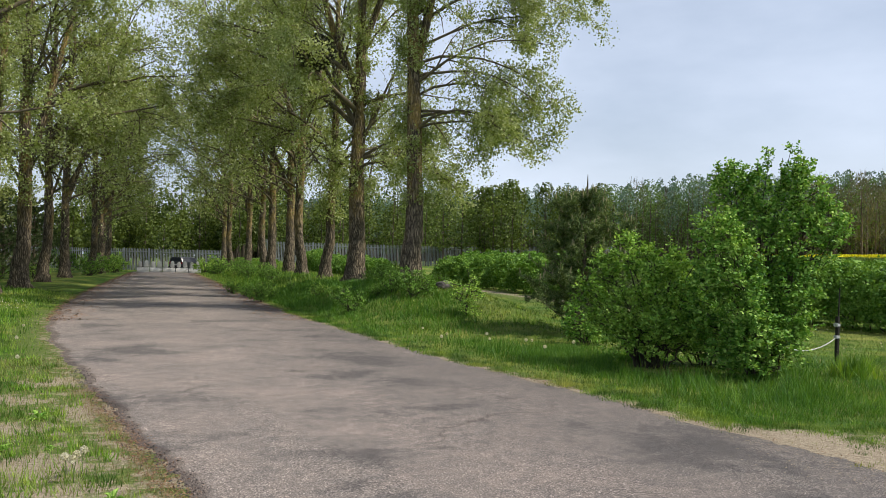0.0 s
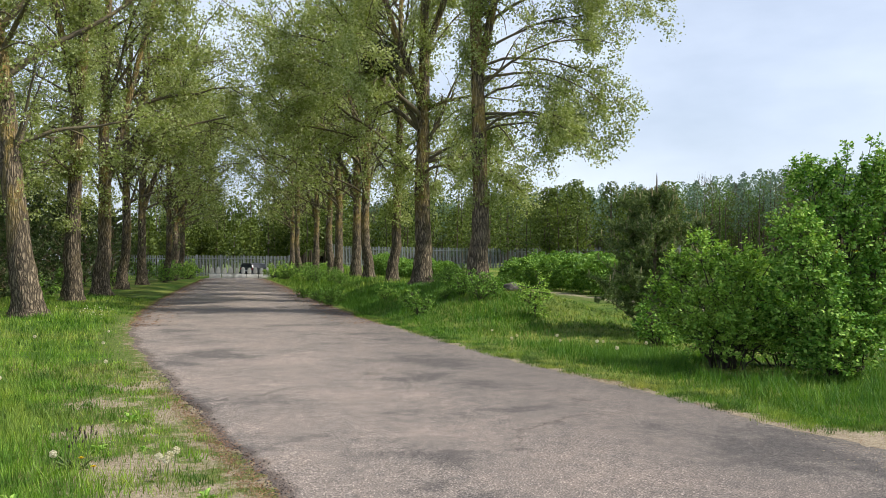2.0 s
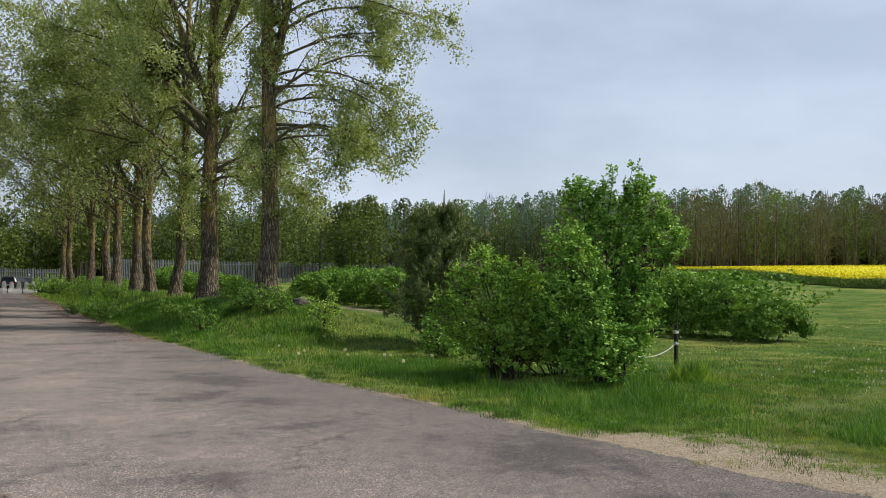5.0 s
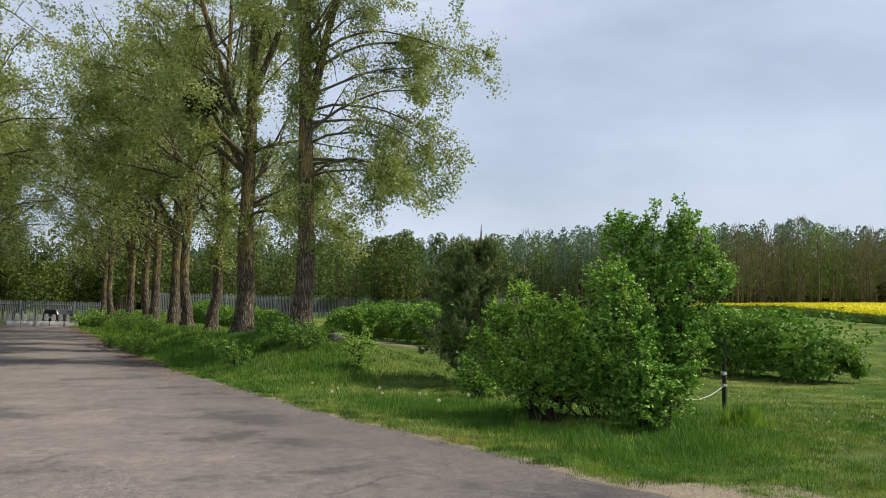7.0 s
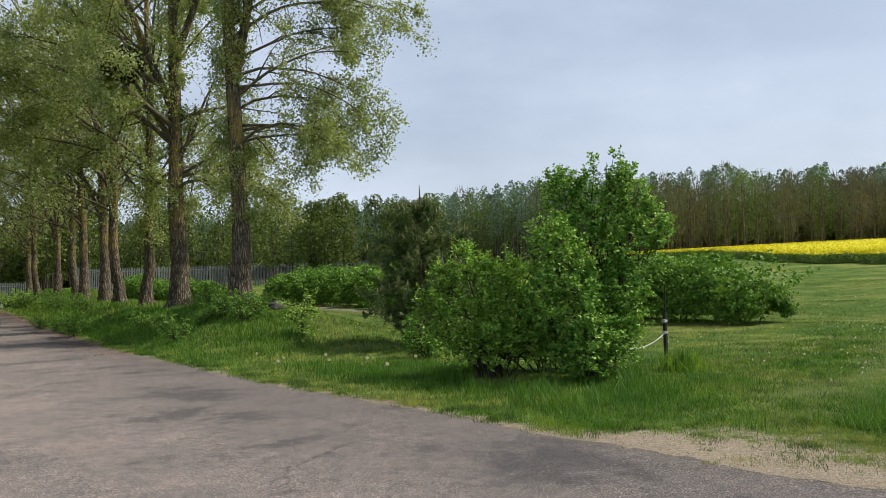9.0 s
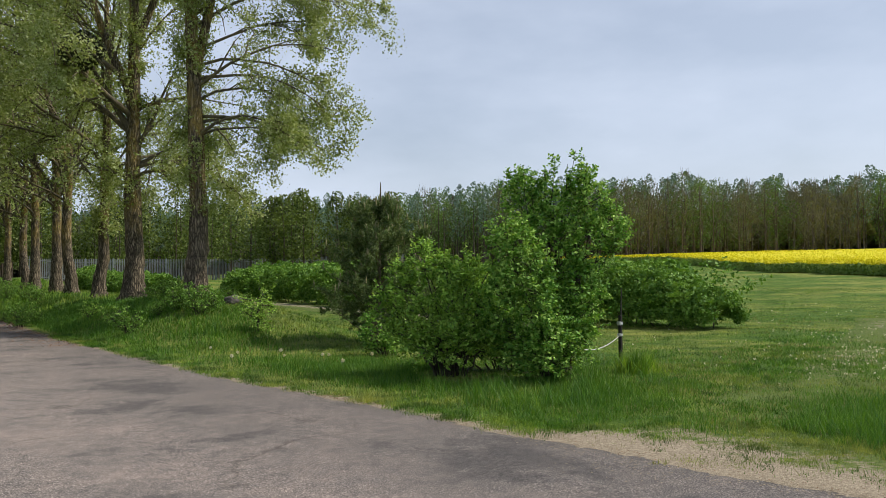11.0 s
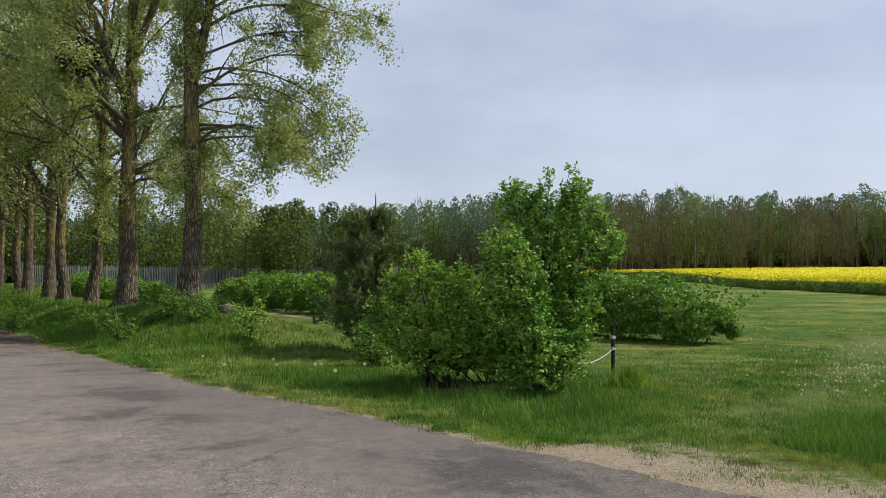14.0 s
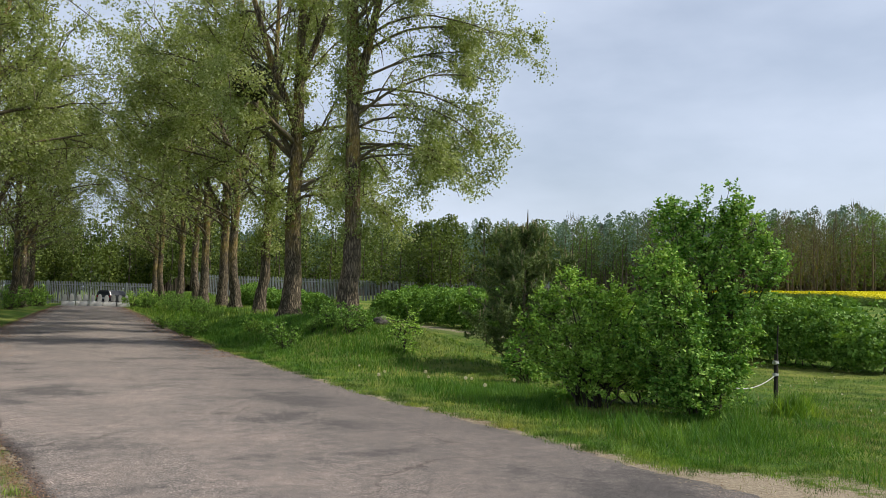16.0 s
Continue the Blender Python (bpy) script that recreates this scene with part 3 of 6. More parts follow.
# ---- trees of the avenue ----
def poplar(seed, height, r0, label, lean=(0.0, 0.0), fork=(), first=3.0, leaves=34000, leaf=0.076, limbs=(), crown_r=5.0, shoots=1.0, count=24, stout=1.3):
    """A tall poplar: trunk, steep leaders, limbs, twigs, a loose crown and a fringe of shoots on the trunk.
    limbs: (height, azimuth, rise, length, bend); fork: leaders (height, azimuth, rise)."""
    r = np.random.default_rng(seed)
    tree = new("poplar_tree")
    tagged(tree, label, "tree", "avenue poplars")
    w = Wood()
    zz = np.concatenate([[-0.3, 0.0, 0.15, 0.4, 0.9], np.linspace(1.6, height, 16)])
    wob = np.cumsum(r.normal(size=(len(zz), 2)) * 0.035, axis=0)
    wob[:5] *= 0.2
    tr = np.stack([lean[0] * zz + wob[:, 0], lean[1] * zz + wob[:, 1], zz], -1)
    rad = r0 * (1 - 0.93 * (np.maximum(zz, 0) / height) ** 0.85) + 0.02
    rad[:5] *= np.array([1.75, 1.5, 1.36, 1.2, 1.08])
    fine = np.linspace(0, len(zz) - 1, 60)
    trf = np.stack([np.interp(fine, np.arange(len(zz)), tr[:, a]) for a in range(3)], -1)
    w.tube(trf, np.interp(fine, np.arange(len(zz)), rad), 18)
    at = lambda z: np.array([np.interp(z, zz, tr[:, 0]), np.interp(z, zz, tr[:, 1]), z])
    rat = lambda z: float(np.interp(z, zz, rad))
    # furrowed bark and root flare: push the rings out and in
    ring = w.v[0]
    cen = np.repeat(trf, 18, axis=0)
    ang = np.tile(np.arange(18), 60) * 2 * np.pi / 18
    flare = np.exp(-np.maximum(cen[:, 2:3], 0) / 0.5) * 0.22 * np.cos(5 * ang + seed)[:, None]
    w.v[0] = cen + (ring - cen) * (1 + 0.06 * r.normal(size=(len(ring), 1)) + flare)
    w.object("trunk", BARK, tree)
    spots, heavy, specs = [], [], []
    near = leaf < 0.1
    for z in np.sort(first + (height * 0.93 - first) * r.uniform(0, 1, count) ** 1.2):
        k = max(0.5, math.sin(math.pi * min(0.95, max(0.30, (z + 2.0) / (height + 2)))))
        specs.append((z, r.uniform(0, 2 * np.pi), r.uniform(0.7, 2.2), (crown_r + 0.12 * z) * k * r.uniform(0.6, 1.1), -0.05, 1.0))
    specs += [(*a, stout) for a in limbs]
    twigs = Wood()
    for z, az, rise in fork:
        ln = (height - z) * 0.85
        wl_ = Wood()
        pts = bent(at(z), (math.cos(az), math.sin(az), rise), ln, 14, r, 0.035, 0.03)
        rd = np.linspace(rat(z) * 0.74, 0.02, len(pts))
        wl_.tube(pts, rd, 10)
        wl_.object("leader", BARK, tree)
        for p, q in zip(pts[2:-1], rd[2:-1]):
            specs.append((p, az + r.normal() * 1.2, r.uniform(0.4, 1.6), crown_r * r.uniform(0.35, 0.7), -0.04, 1.0))
    for z, az, rise, ln, bend, thick in specs:
        wl_ = Wood()
        d = np.array([math.cos(az), math.sin(az), rise])
        p0 = at(z) if np.isscalar(z) else z
        br = min(rat(p0[2]) * 0.5, (0.016 + 0.011 * ln) * thick)
        pts = bent(p0, d, ln, 10, r, 0.085, bend)
        wl_.tube(pts, np.linspace(br, 0.010, len(pts)), 6 if near else 4)
        # boughs that leave the limb and hang over at their ends
        lines = [pts]
        for k in range(int(2 + ln * 0.7)):
            i0 = r.integers(2, len(pts) - 1)
            dd = (pts[i0 + 1] - pts[i0 - 1]) / (0.2 * ln) * 0.8 + r.normal(size=3) * np.array([0.6, 0.6, 0.5])
            bl = ln * r.uniform(0.22, 0.45)
            bp = bent(pts[i0], dd, bl, 6, r, 0.12, -0.10 if p0[2] > 7 else -0.15)
            b0 = br * (1 - 0.85 * i0 / 10) * 0.7
            wl_.tube(bp[::2], np.linspace(b0, 0.006, 4), 4 if near else 3)
            lines.append(bp)
        wl_.object("limb", BARK_FINE, tree)
        for li in lines:
            ll = float(np.linalg.norm(np.diff(li, axis=0), axis=1).sum())
            uu = np.linspace(0, 1, len(li))
            for k in range(int(2 + ll * 1.7)):
                u = r.uniform(0.25, 1.0)
                p = np.array([np.interp(u, uu, li[:, a]) for a in range(3)])
                dd = np.array([math.cos(az), math.sin(az), 0.1]) * 0.5 + r.normal(size=3) * 0.8
                tl = r.uniform(0.4, 1.2) * (1.15 - 0.4 * u)
                tp = bent(p, dd, tl, 4, r, 0.17, r.uniform(-0.28, 0.05))
                if near or k % 3 == 0:
                    twigs.tube(tp[[0, 2, 4]], [min(0.012, br * 0.5), 0.007, 0.003], 3)
                q0 = tp[r.integers(1, len(tp))]
                t2 = bent(q0, r.normal(size=3) + np.array([0, 0, -0.15]), r.uniform(0.3, 0.7), 2, r, 0.25, -0.1)
                own = r.uniform(0.15, 1.6)          # some twigs are full, some nearly bare
                for q in (tp[1:], t2):
                    spots.append(q)
                    heavy.append(np.full(len(q), own))
    for k in range(int(60 * shoots)):
        z = 2.4 + 8.5 * r.uniform() ** 0.8
        az = r.uniform(0, 6.28)
        tp = bent(at(z) + rat(z) * 0.8 * np.array([math.cos(az), math.sin(az), 0]), (math.cos(az), math.sin(az), 0.7), r.uniform(0.2, 0.75), 4, r, 0.2)
        twigs.tube(tp[[0, 2, 4]], [0.008, 0.006, 0.003], 3)
        spots.append(tp[1:])
        heavy.append(np.full(4, -1.1))
    tagged(twigs.object("twigwork", BARK_FINE, tree), kind="stuff")
    sp, wt = np.concatenate(spots), np.concatenate(heavy)
    # fuller low down than at the top, thin beside the trunk but for its shoots
    off = np.hypot(sp[:, 0] - np.interp(sp[:, 2], zz, tr[:, 0]), sp[:, 1] - np.interp(sp[:, 2], zz, tr[:, 1]))
    wt = np.where(wt < 0, -wt, wt * np.clip((off - 0.7) / 2.2, 0.08, 1) * (np.interp(sp[:, 2], [11.0, 15.0], [1.0, 0.35]) if near else 1.0))
    pick = np.repeat(r.choice(len(sp), leaves // 7, p=wt / wt.sum()), 7)
    c = sp[pick] + r.normal(size=(len(pick), 3)) * (0.07 + 0.8 * leaf)
    vv, ff = leaf_tris(c, leaf, r, 0.3, 0.5)
    tagged(link_mesh("crown", vv, ff, POPLAR_LEAF, tree), kind="stuff")
    return tree


def place(tree, x, y, turn=0.0, size=1.0, copy=True, base=None):
    z = float(terrain(x, y)) if base is None else base
    m = Matrix.Translation((x, y, z)) @ Matrix.Rotation(turn, 4, "Z") @ Matrix.Scale(size, 4)
    if copy:
        return copy_thing(tree, m)
    tree.matrix_basis = m
    return tree


LICHEN = "tall poplar with lichen-spotted bark and sparse spring leaves"
FORKED = "tall forked poplar with furrowed brown bark and olive leaves"
SLIM = "slim avenue poplar with olive spring leaves, standing among others"
tA = poplar(11, 21, 0.265, LICHEN, lean=(-0.036, 0), first=7.5, leaves=78000, leaf=0.066, shoots=1.9, count=13, stout=0.8, crown_r=3.6, fork=[(6.3, -0.3, 5.0)],
            limbs=[(6.6, -0.3, 0.62, 4.15, -0.11), (5.2, -0.25, 0.18, 4.1, -0.03), (7.6, -0.2, 1.15, 5.4, -0.05), (8.8, -0.35, 0.95, 5.4, -0.07), (10.2, -0.15, 0.55, 5.3, -0.06), (6.0, -0.9, 0.8, 4.4, -0.09),
                   (5.6, 0.5, 0.7, 4.2, -0.10), (5.0, 0.1, 0.5, 4.2, -0.12), (7.0, 0.2, 0.8, 4.4, -0.08), (6.2, -0.6, 0.5, 4.1, -0.12), (4.6, -0.5, 0.5, 3.2, -0.16), (8.0, -0.6, 0.8, 4.5, -0.09), (4.4, 0.9, 0.6, 4.4, -0.13), (4.6, -1.2, 0.6, 4.0, -0.13), (4.9, 1.6, 0.6, 4.4, -0.12), (9.5, 2.2, 1.5, 4.0, -0.03)])
tB = poplar(12, 20, 0.33, FORKED, lean=(0.006, 0), first=7.5, leaves=62000, leaf=0.078, count=12, shoots=1.3, crown_r=4.0, fork=[(7.2, 2.8, 2.6), (9.0, -0.2, 2.8)],
            limbs=[(5.9, 2.9, 1.55, 7.2, -0.055), (7.8, 3.0, 0.75, 6.0, -0.05), (4.8, -0.25, 0.75, 3.6, -0.03), (5.2, -0.1, 2.4, 4.6, -0.01), (6.8, -0.3, 0.9, 4.0, -0.05), (6.6, 3.5, 0.8, 6.5, -0.07), (6.0, 2.4, 0.8, 6.5, -0.07),
                   (4.4, 2.7, 0.7, 2.2, -0.03), (5.0, 0.8, 0.5, 4.0, -0.08), (4.8, -0.6, 0.5, 4.6, -0.12), (4.8, 0.5, 0.5, 4.8, -0.12), (4.4, -1.2, 0.5, 3.6, -0.12), (4.8, 1.6, 0.5, 4.2, -0.1)])
tC = poplar(13, 19, 0.22, LICHEN, first=4.4, leaves=40000, leaf=0.09, shoots=1.6, count=20, limbs=[(3.8, 0.2, 0.5, 2.6, -0.02), (4.2, 3.0, 1.3, 3.0, 0.0), (6.0, 3.3, 1.1, 7.0, -0.07), (5.6, 2.6, 1.0, 6.5, -0.07), (6.0, -0.1, 0.8, 4.5, -0.07)])
tD = poplar(14, 20, 0.29, FORKED, first=4.0, leaves=40000, leaf=0.09, fork=[(4.6, 0.4, 3.0)], limbs=[(5.2, 0.0, 1.1, 7.5, -0.07), (7.0, -0.4, 1.2, 7.0, -0.07)])
tE = poplar(15, 20, 0.31, LICHEN, lean=(-0.125, 0.0), leaves=50000, leaf=0.068, fork=[(5.0, 2.7, 1.8)], shoots=1.6,
            limbs=[(4.6, 3.1, 0.9, 5.2, -0.07), (4.4, 0.0, 0.5, 3.8, -0.07), (3.6, 3.0, 0.35, 3.4, -0.07), (6.2, 0.2, 1.0, 6.5, -0.07), (7.4, -0.4, 1.1, 6.5, -0.07), (8.5, 0.5, 1.1, 6.0, -0.07)])
tF = poplar(16, 20, 0.27, SLIM, leaves=12800, leaf=0.125, first=4.2, crown_r=5.8, fork=[(4.4, 2.8, 2.2)], limbs=[(5.4, 2.9, 1.3, 7.5, -0.05), (7.0, 3.3, 1.2, 8.0, -0.06), (9.0, 3.0, 1.2, 8.0, -0.07), (11.0, 3.1, 1.3, 7.0, -0.07)])
tG = poplar(17, 19, 0.25, SLIM, leaves=12800, leaf=0.125, first=4.2, crown_r=5.8, fork=[(6.0, 3.0, 3.5)], limbs=[(5.6, 3.2, 1.2, 7.5, -0.06), (7.6, 2.9, 1.1, 8.0, -0.07), (10.0, 3.3, 1.2, 7.5, -0.07)])
RIGHT = [(7.0, 23.2, tA, 0, 1.0), (6.9, 30.2, tB, 0, 1.0), (6.87, 36.2, tC, 0.0, 1.0), (6.86, 42.6, tG, 0.2, 1.0), (6.86, 47.4, tF, 0.0, 1.0),
         (6.6, 53.6, tF, 0.4, 1.0), (6.55, 56.6, tG, -0.3, 0.98), (6.2, 64.5, tF, -0.4, 0.93), (5.4, 71.0, tG, 0.5, 0.95), (5.2, 77.0, tF, 0.2, 0.92)]
LEFT = [(-5.3, 22.9, tE, 0, 1.0), (-5.5, 29.9, tA, 2.9, 1.0), (-5.45, 35.7, tD, 0.4, 1.0), (-5.6, 43.4, tG, 3.1, 0.95), (-5.5, 52.0, tF, 3.0, 0.97),
        (-4.75, 60.6, tG, 2.7, 0.95), (-4.5, 66.0, tF, 3.4, 0.92), (-4.4, 70.0, tG, 3.6, 0.92), (-5.0, 77.0, tF, 2.8, 0.95)]
used = set()
for x, y, t, turn, size in RIGHT + LEFT:
    place(t, x, y, turn, size, copy=t.name in used)
    used.add(t.name)


# ---- shrubs ----
def shrub(seed, stems, height, radius, leaf, tufts, per, size, label, group="", lift=0.35, low=0.12, loose=1.0, sprigs=()):
    """Many stems from one foot, branching outwards, leaves in tufts along the twigs."""
    r = np.random.default_rng(seed)
    ob = new("shrub")
    tagged(ob, label, "shrub", group)
    wood = Wood()
    base, along, tip_ = [], [], []      # leaf foot, twig direction, how far out on the twig

    def spray(p, d, length, gap):
        """A leafy twig: leaves in turn on both sides, from a third of its length on."""
        tp = bent(p, d, length, 4, r, 0.14, 0.03)
        if r.uniform() < 0.45:
            wood.tube(tp[[0, 4]], [0.005, 0.002], 3)
        u = np.arange(0.25, 1.0, gap / length)
        base.append(np.stack([np.interp(u, np.linspace(0, 1, 5), tp[:, a]) for a in range(3)], -1))
        dirn = tp[-1] - tp[0]
        along.append(np.broadcast_to(dirn / np.linalg.norm(dirn), (len(u), 3)))
        tip_.append(u)

    gap = size * 0.30
    for s in range(stems):
        az = 2 * np.pi * (s * 0.382 + r.uniform(-0.05, 0.05))
        out = math.sqrt((s + 0.5) / stems) * r.uniform(0.8, 1.12)
        tip = np.array([math.cos(az) * radius * out, math.sin(az) * radius * out, height * r.uniform(0.7, 1.0) * (1 - 0.5 * min(out, 1) ** 2.2)])
        foot = np.array([math.cos(az) * 0.2 * radius * out, math.sin(az) * 0.2 * radius * out, -0.1])
        u = np.linspace(0, 1, 8)[:, None]
        line = foot + (tip - foot) * np.concatenate([u ** 1.2, u ** 1.2, u ** 0.85], 1)
        line[1:-1] += r.normal(size=(6, 3)) * 0.03 * height
        wood.tube(line, np.linspace(0.010 * height ** 0.5 + 0.006, 0.004, 8), 5)
        for k in range(tufts):
            p = line[r.integers(2, 8)]
            if p[2] < low:
                continue
            dd = r.normal(size=3) * np.array([0.8, 0.8, 0.5]) + np.array([math.cos(az), math.sin(az), lift])
            bl = (r.uniform(0.08, 0.2) * height + 0.1) * loose
            bp = bent(p, dd, bl, 4, r, 0.16, 0.0)
            wood.tube(bp[[0, 2, 4]], [0.007, 0.005, 0.003], 4)
            spray(bp[3], bp[4] - bp[2], bl * 0.7, gap)
            for _ in range(per):
                q = bp[r.integers(1, 5)]
                spray(q, (bp[4] - bp[0]) / bl + r.normal(size=3) * 0.75, r.uniform(0.10, 0.16) * loose * (0.5 + 0.25 * height) + 0.05, gap)
    for dx, dy, h in sprigs:
        u = np.linspace(0, 1, 8)[:, None]
        foot = np.array([dx * 0.2, dy * 0.2, 0.42 * h])
        line = foot + (np.array([dx, dy, h]) - foot) * u
        line[1:] += r.normal(size=(7, 3)) * 0.03
        wood.tube(line, np.linspace(0.014, 0.004, 8), 5)
        spray(line[6], line[7] - line[5], 0.2, gap)
        for k in range(22):
            spray(line[r.integers(4, 8)], r.normal(size=3) * 0.7 + np.array([dx, dy, 0.6]), r.uniform(0.12, 0.34), gap)
    tagged(wood.object("stemwork", TWIG, ob), kind="stuff")
    p, d, u = np.concatenate(base), np.concatenate(along), np.concatenate(tip_)
    n = len(p)
    # blades stand off sideways, droop a little and face the sky
    sd = np.cross(d, np.array([0, 0, 1.0]) + r.normal(size=(n, 3)) * 0.45)
    sd *= (np.where(np.arange(n) % 2 == 0, 1, -1) / (np.linalg.norm(sd, axis=1) + 1e-6))[:, None]
    a = d * r.uniform(0.2, 0.9, (n, 1)) + sd + np.array([0, 0, -0.15]) + r.normal(size=(n, 3)) * 0.35
    a /= np.linalg.norm(a, axis=1)[:, None]
    b = np.cross(a, np.array([0, 0, 0.8]) + r.normal(size=(n, 3)) * 0.8)
    b /= np.linalg.norm(b, axis=1)[:, None] + 1e-6
    sz = (size * r.uniform(0.7, 1.3, n) * (1.1 - 0.35 * u))[:, None]
    p[:, 2] = np.maximum(p[:, 2], 0.06)
    vv = np.stack([p, p + a * sz * 0.5 + b * sz * 0.34, p + a * sz, p + a * sz * 0.5 - b * sz * 0.34], 1).reshape(-1, 3)
    tagged(link_mesh("foliage", vv, np.arange(4 * n).reshape(n, 4), leaf, ob), kind="stuff")
    return ob


def bush(seed, plumes, leaf, size, label, sprigs=(), full=1.0):
    """Bent stems from one foot, each ending in a plume of leafy twigs that stand off its outside.
    plumes: middle x, y, z and radius; sprigs: tips of thin shoots that stick out of the crown."""
    r = np.random.default_rng(seed)
    ob = new("shrub")
    tagged(ob, label, "shrub")
    wood = Wood()
    base, along, tip_ = [], [], []

    def spray(p, d, length):
        tp = bent(p, d, length, 4, r, 0.16, 0.03)
        if r.uniform() < 0.3:
            wood.tube(tp[[0, 4]], [0.004, 0.002], 3)
        u = np.arange(0.1, 1.0, size * 0.30 / length)
        base.append(np.stack([np.interp(u, np.linspace(0, 1, 5), tp[:, a]) for a in range(3)], -1))
        d = tp[-1] - tp[0]
        along.append(np.broadcast_to(d / np.linalg.norm(d), (len(u), 3)))
        tip_.append(u)

    def stem(top, thick, start=0.22):
        u = np.linspace(0, 1, 9)[:, None]
        foot = np.array([top[0] * start, top[1] * start, -0.1]) + r.normal(size=3) * np.array([0.06, 0.06, 0])
        line = foot + (top - foot) * np.concatenate([u ** 1.3, u ** 1.3, u ** 0.9], 1)
        line[1:-1] += r.normal(size=(7, 3)) * 0.03
        wood.tube(line, np.linspace(thick, 0.004, 9), 6)
        return line

    for x, y, z, rad in plumes:
        mid = np.array([x, y, z])
        line = stem(mid + np.array([0, 0, 0.5 * rad]), 0.014 + 0.007 * z)
        lumps = r.normal(size=(9, 3)) + np.array([0, 0, 0.3])
        lumps /= np.linalg.norm(lumps, axis=1)[:, None]
        for k in range(int(full * 250 * rad ** 2) + 10):
            d = r.normal(size=3) + np.array([0, 0, 0.35])
            d /= np.linalg.norm(d)
            lump = float(np.max(lumps @ d))             # some sides reach out further
            slim = 0.82 - 0.30 * max(d[2], 0.0)
            q = mid + d * np.array([slim, slim, 1.12]) * rad * (0.30 + 0.75 * lump ** 2) * r.uniform(0.75, 1.08)
            if q[2] < 0.12:
                continue
            j = int(np.argmin(np.abs(line[3:, 2] - (q[2] - 0.4 * rad)))) + 3
            if k % 3 == 0:
                wood.tube(np.array([line[j], (line[j] + q) / 2 + r.normal(size=3) * 0.03, q]), [0.007, 0.005, 0.003], 4)
            dirn = d * 0.7 + np.array([0, 0, 0.5])
            for _ in range(3):
                spray(q + r.normal(size=3) * 0.04, dirn + r.normal(size=3) * 0.5, r.uniform(0.10, 0.22))
    for tip in sprigs:
        line = stem(np.array(tip), 0.014)
        spray(line[7], line[8] - line[7], 0.16)
        for k in range(26):
            u = r.uniform(5.6, 8.0)
            a = line[int(u)] + (line[min(int(u) + 1, 8)] - line[int(u)]) * (u % 1)
            spray(a, r.normal(size=3) * 0.7 + np.array([0, 0, 0.5]), r.uniform(0.07, 0.17))
    tagged(wood.object("stemwork", TWIG, ob), kind="stuff")
    p, d, u = np.concatenate(base), np.concatenate(along), np.concatenate(tip_)
    n = len(p)
    sd = np.cross(d, np.array([0, 0, 1.0]) + r.normal(size=(n, 3)) * 0.45)
    sd *= (np.where(np.arange(n) % 2 == 0, 1, -1) / (np.linalg.norm(sd, axis=1) + 1e-6))[:, None]
    a = d * r.uniform(0.2, 0.9, (n, 1)) + sd + np.array([0, 0, -0.15]) + r.normal(size=(n, 3)) * 0.35
    a /= np.linalg.norm(a, axis=1)[:, None]
    b = np.cross(a, np.array([0, 0, 0.8]) + r.normal(size=(n, 3)) * 0.7)
    b /= np.linalg.norm(b, axis=1)[:, None] + 1e-6
    sz = (size * r.uniform(0.65, 1.3, n) * (1.1 - 0.3 * u))[:, None]
    p[:, 2] = np.maximum(p[:, 2], 0.06)
    vv = np.stack([p, p + a * sz * 0.5 + b * sz * 0.36, p + a * sz, p + a * sz * 0.5 - b * sz * 0.36], 1).reshape(-1, 3)
    tagged(link_mesh("foliage", vv, np.arange(4 * n).reshape(n, 4), leaf, ob), kind="stuff")
    return ob


big = bush(21, [(0.35, 0.32, 2.46, 0.52), (-0.06, 0.65, 2.74, 0.42), (0.65, -0.10, 2.63, 0.42), (0.79, -0.47, 2.18, 0.36), (0.56, -0.24, 1.84, 0.52), (0.25, -0.36, 1.16, 0.48), (-0.74, 0.11, 1.87, 0.46), (-0.61, -0.25, 1.38, 0.52), (-0.60, -0.57, 0.76, 0.42), (-0.77, 0.25, 1.12, 0.42), (0.11, 0.05, 1.88, 0.55), (0.06, -0.62, 0.81, 0.32), (-0.58, -0.36, 0.45, 0.30), (-0.63, 0.09, 0.54, 0.34), (-0.20, -0.42, 0.48, 0.30), (0.07, 0.20, 1.10, 0.50), (-0.65, 0.62, 0.59, 0.34), (-0.65, -0.68, 0.52, 0.36), (-0.14, -0.73, 0.58, 0.32), (-0.70, -0.26, 0.37, 0.30), (-0.11, -0.19, 0.79, 0.40)], SHRUB_LEAF, 0.06,
           "tall loose green wild shrub with upright shoots beside the road", sprigs=[(0.69, 0.03, 3.40), (0.55, -0.23, 3.25), (0.28, 0.43, 3.25), (-0.16, 0.42, 3.15), (0.87, -0.21, 2.99), (1.03, -0.44, 2.28), (-0.77, 0.24, 2.19), (-0.71, 0.06, 2.30), (0.32, 0.24, 3.34), (0.55, 0.01, 3.47), (0.76, -0.14, 3.19), (0.41, 0.05, 3.25), (-0.12, 0.64, 3.21), (0.94, -0.65, 2.38), (0.05, 0.51, 3.12)])
place(big, 8.25, 9.5, copy=False)
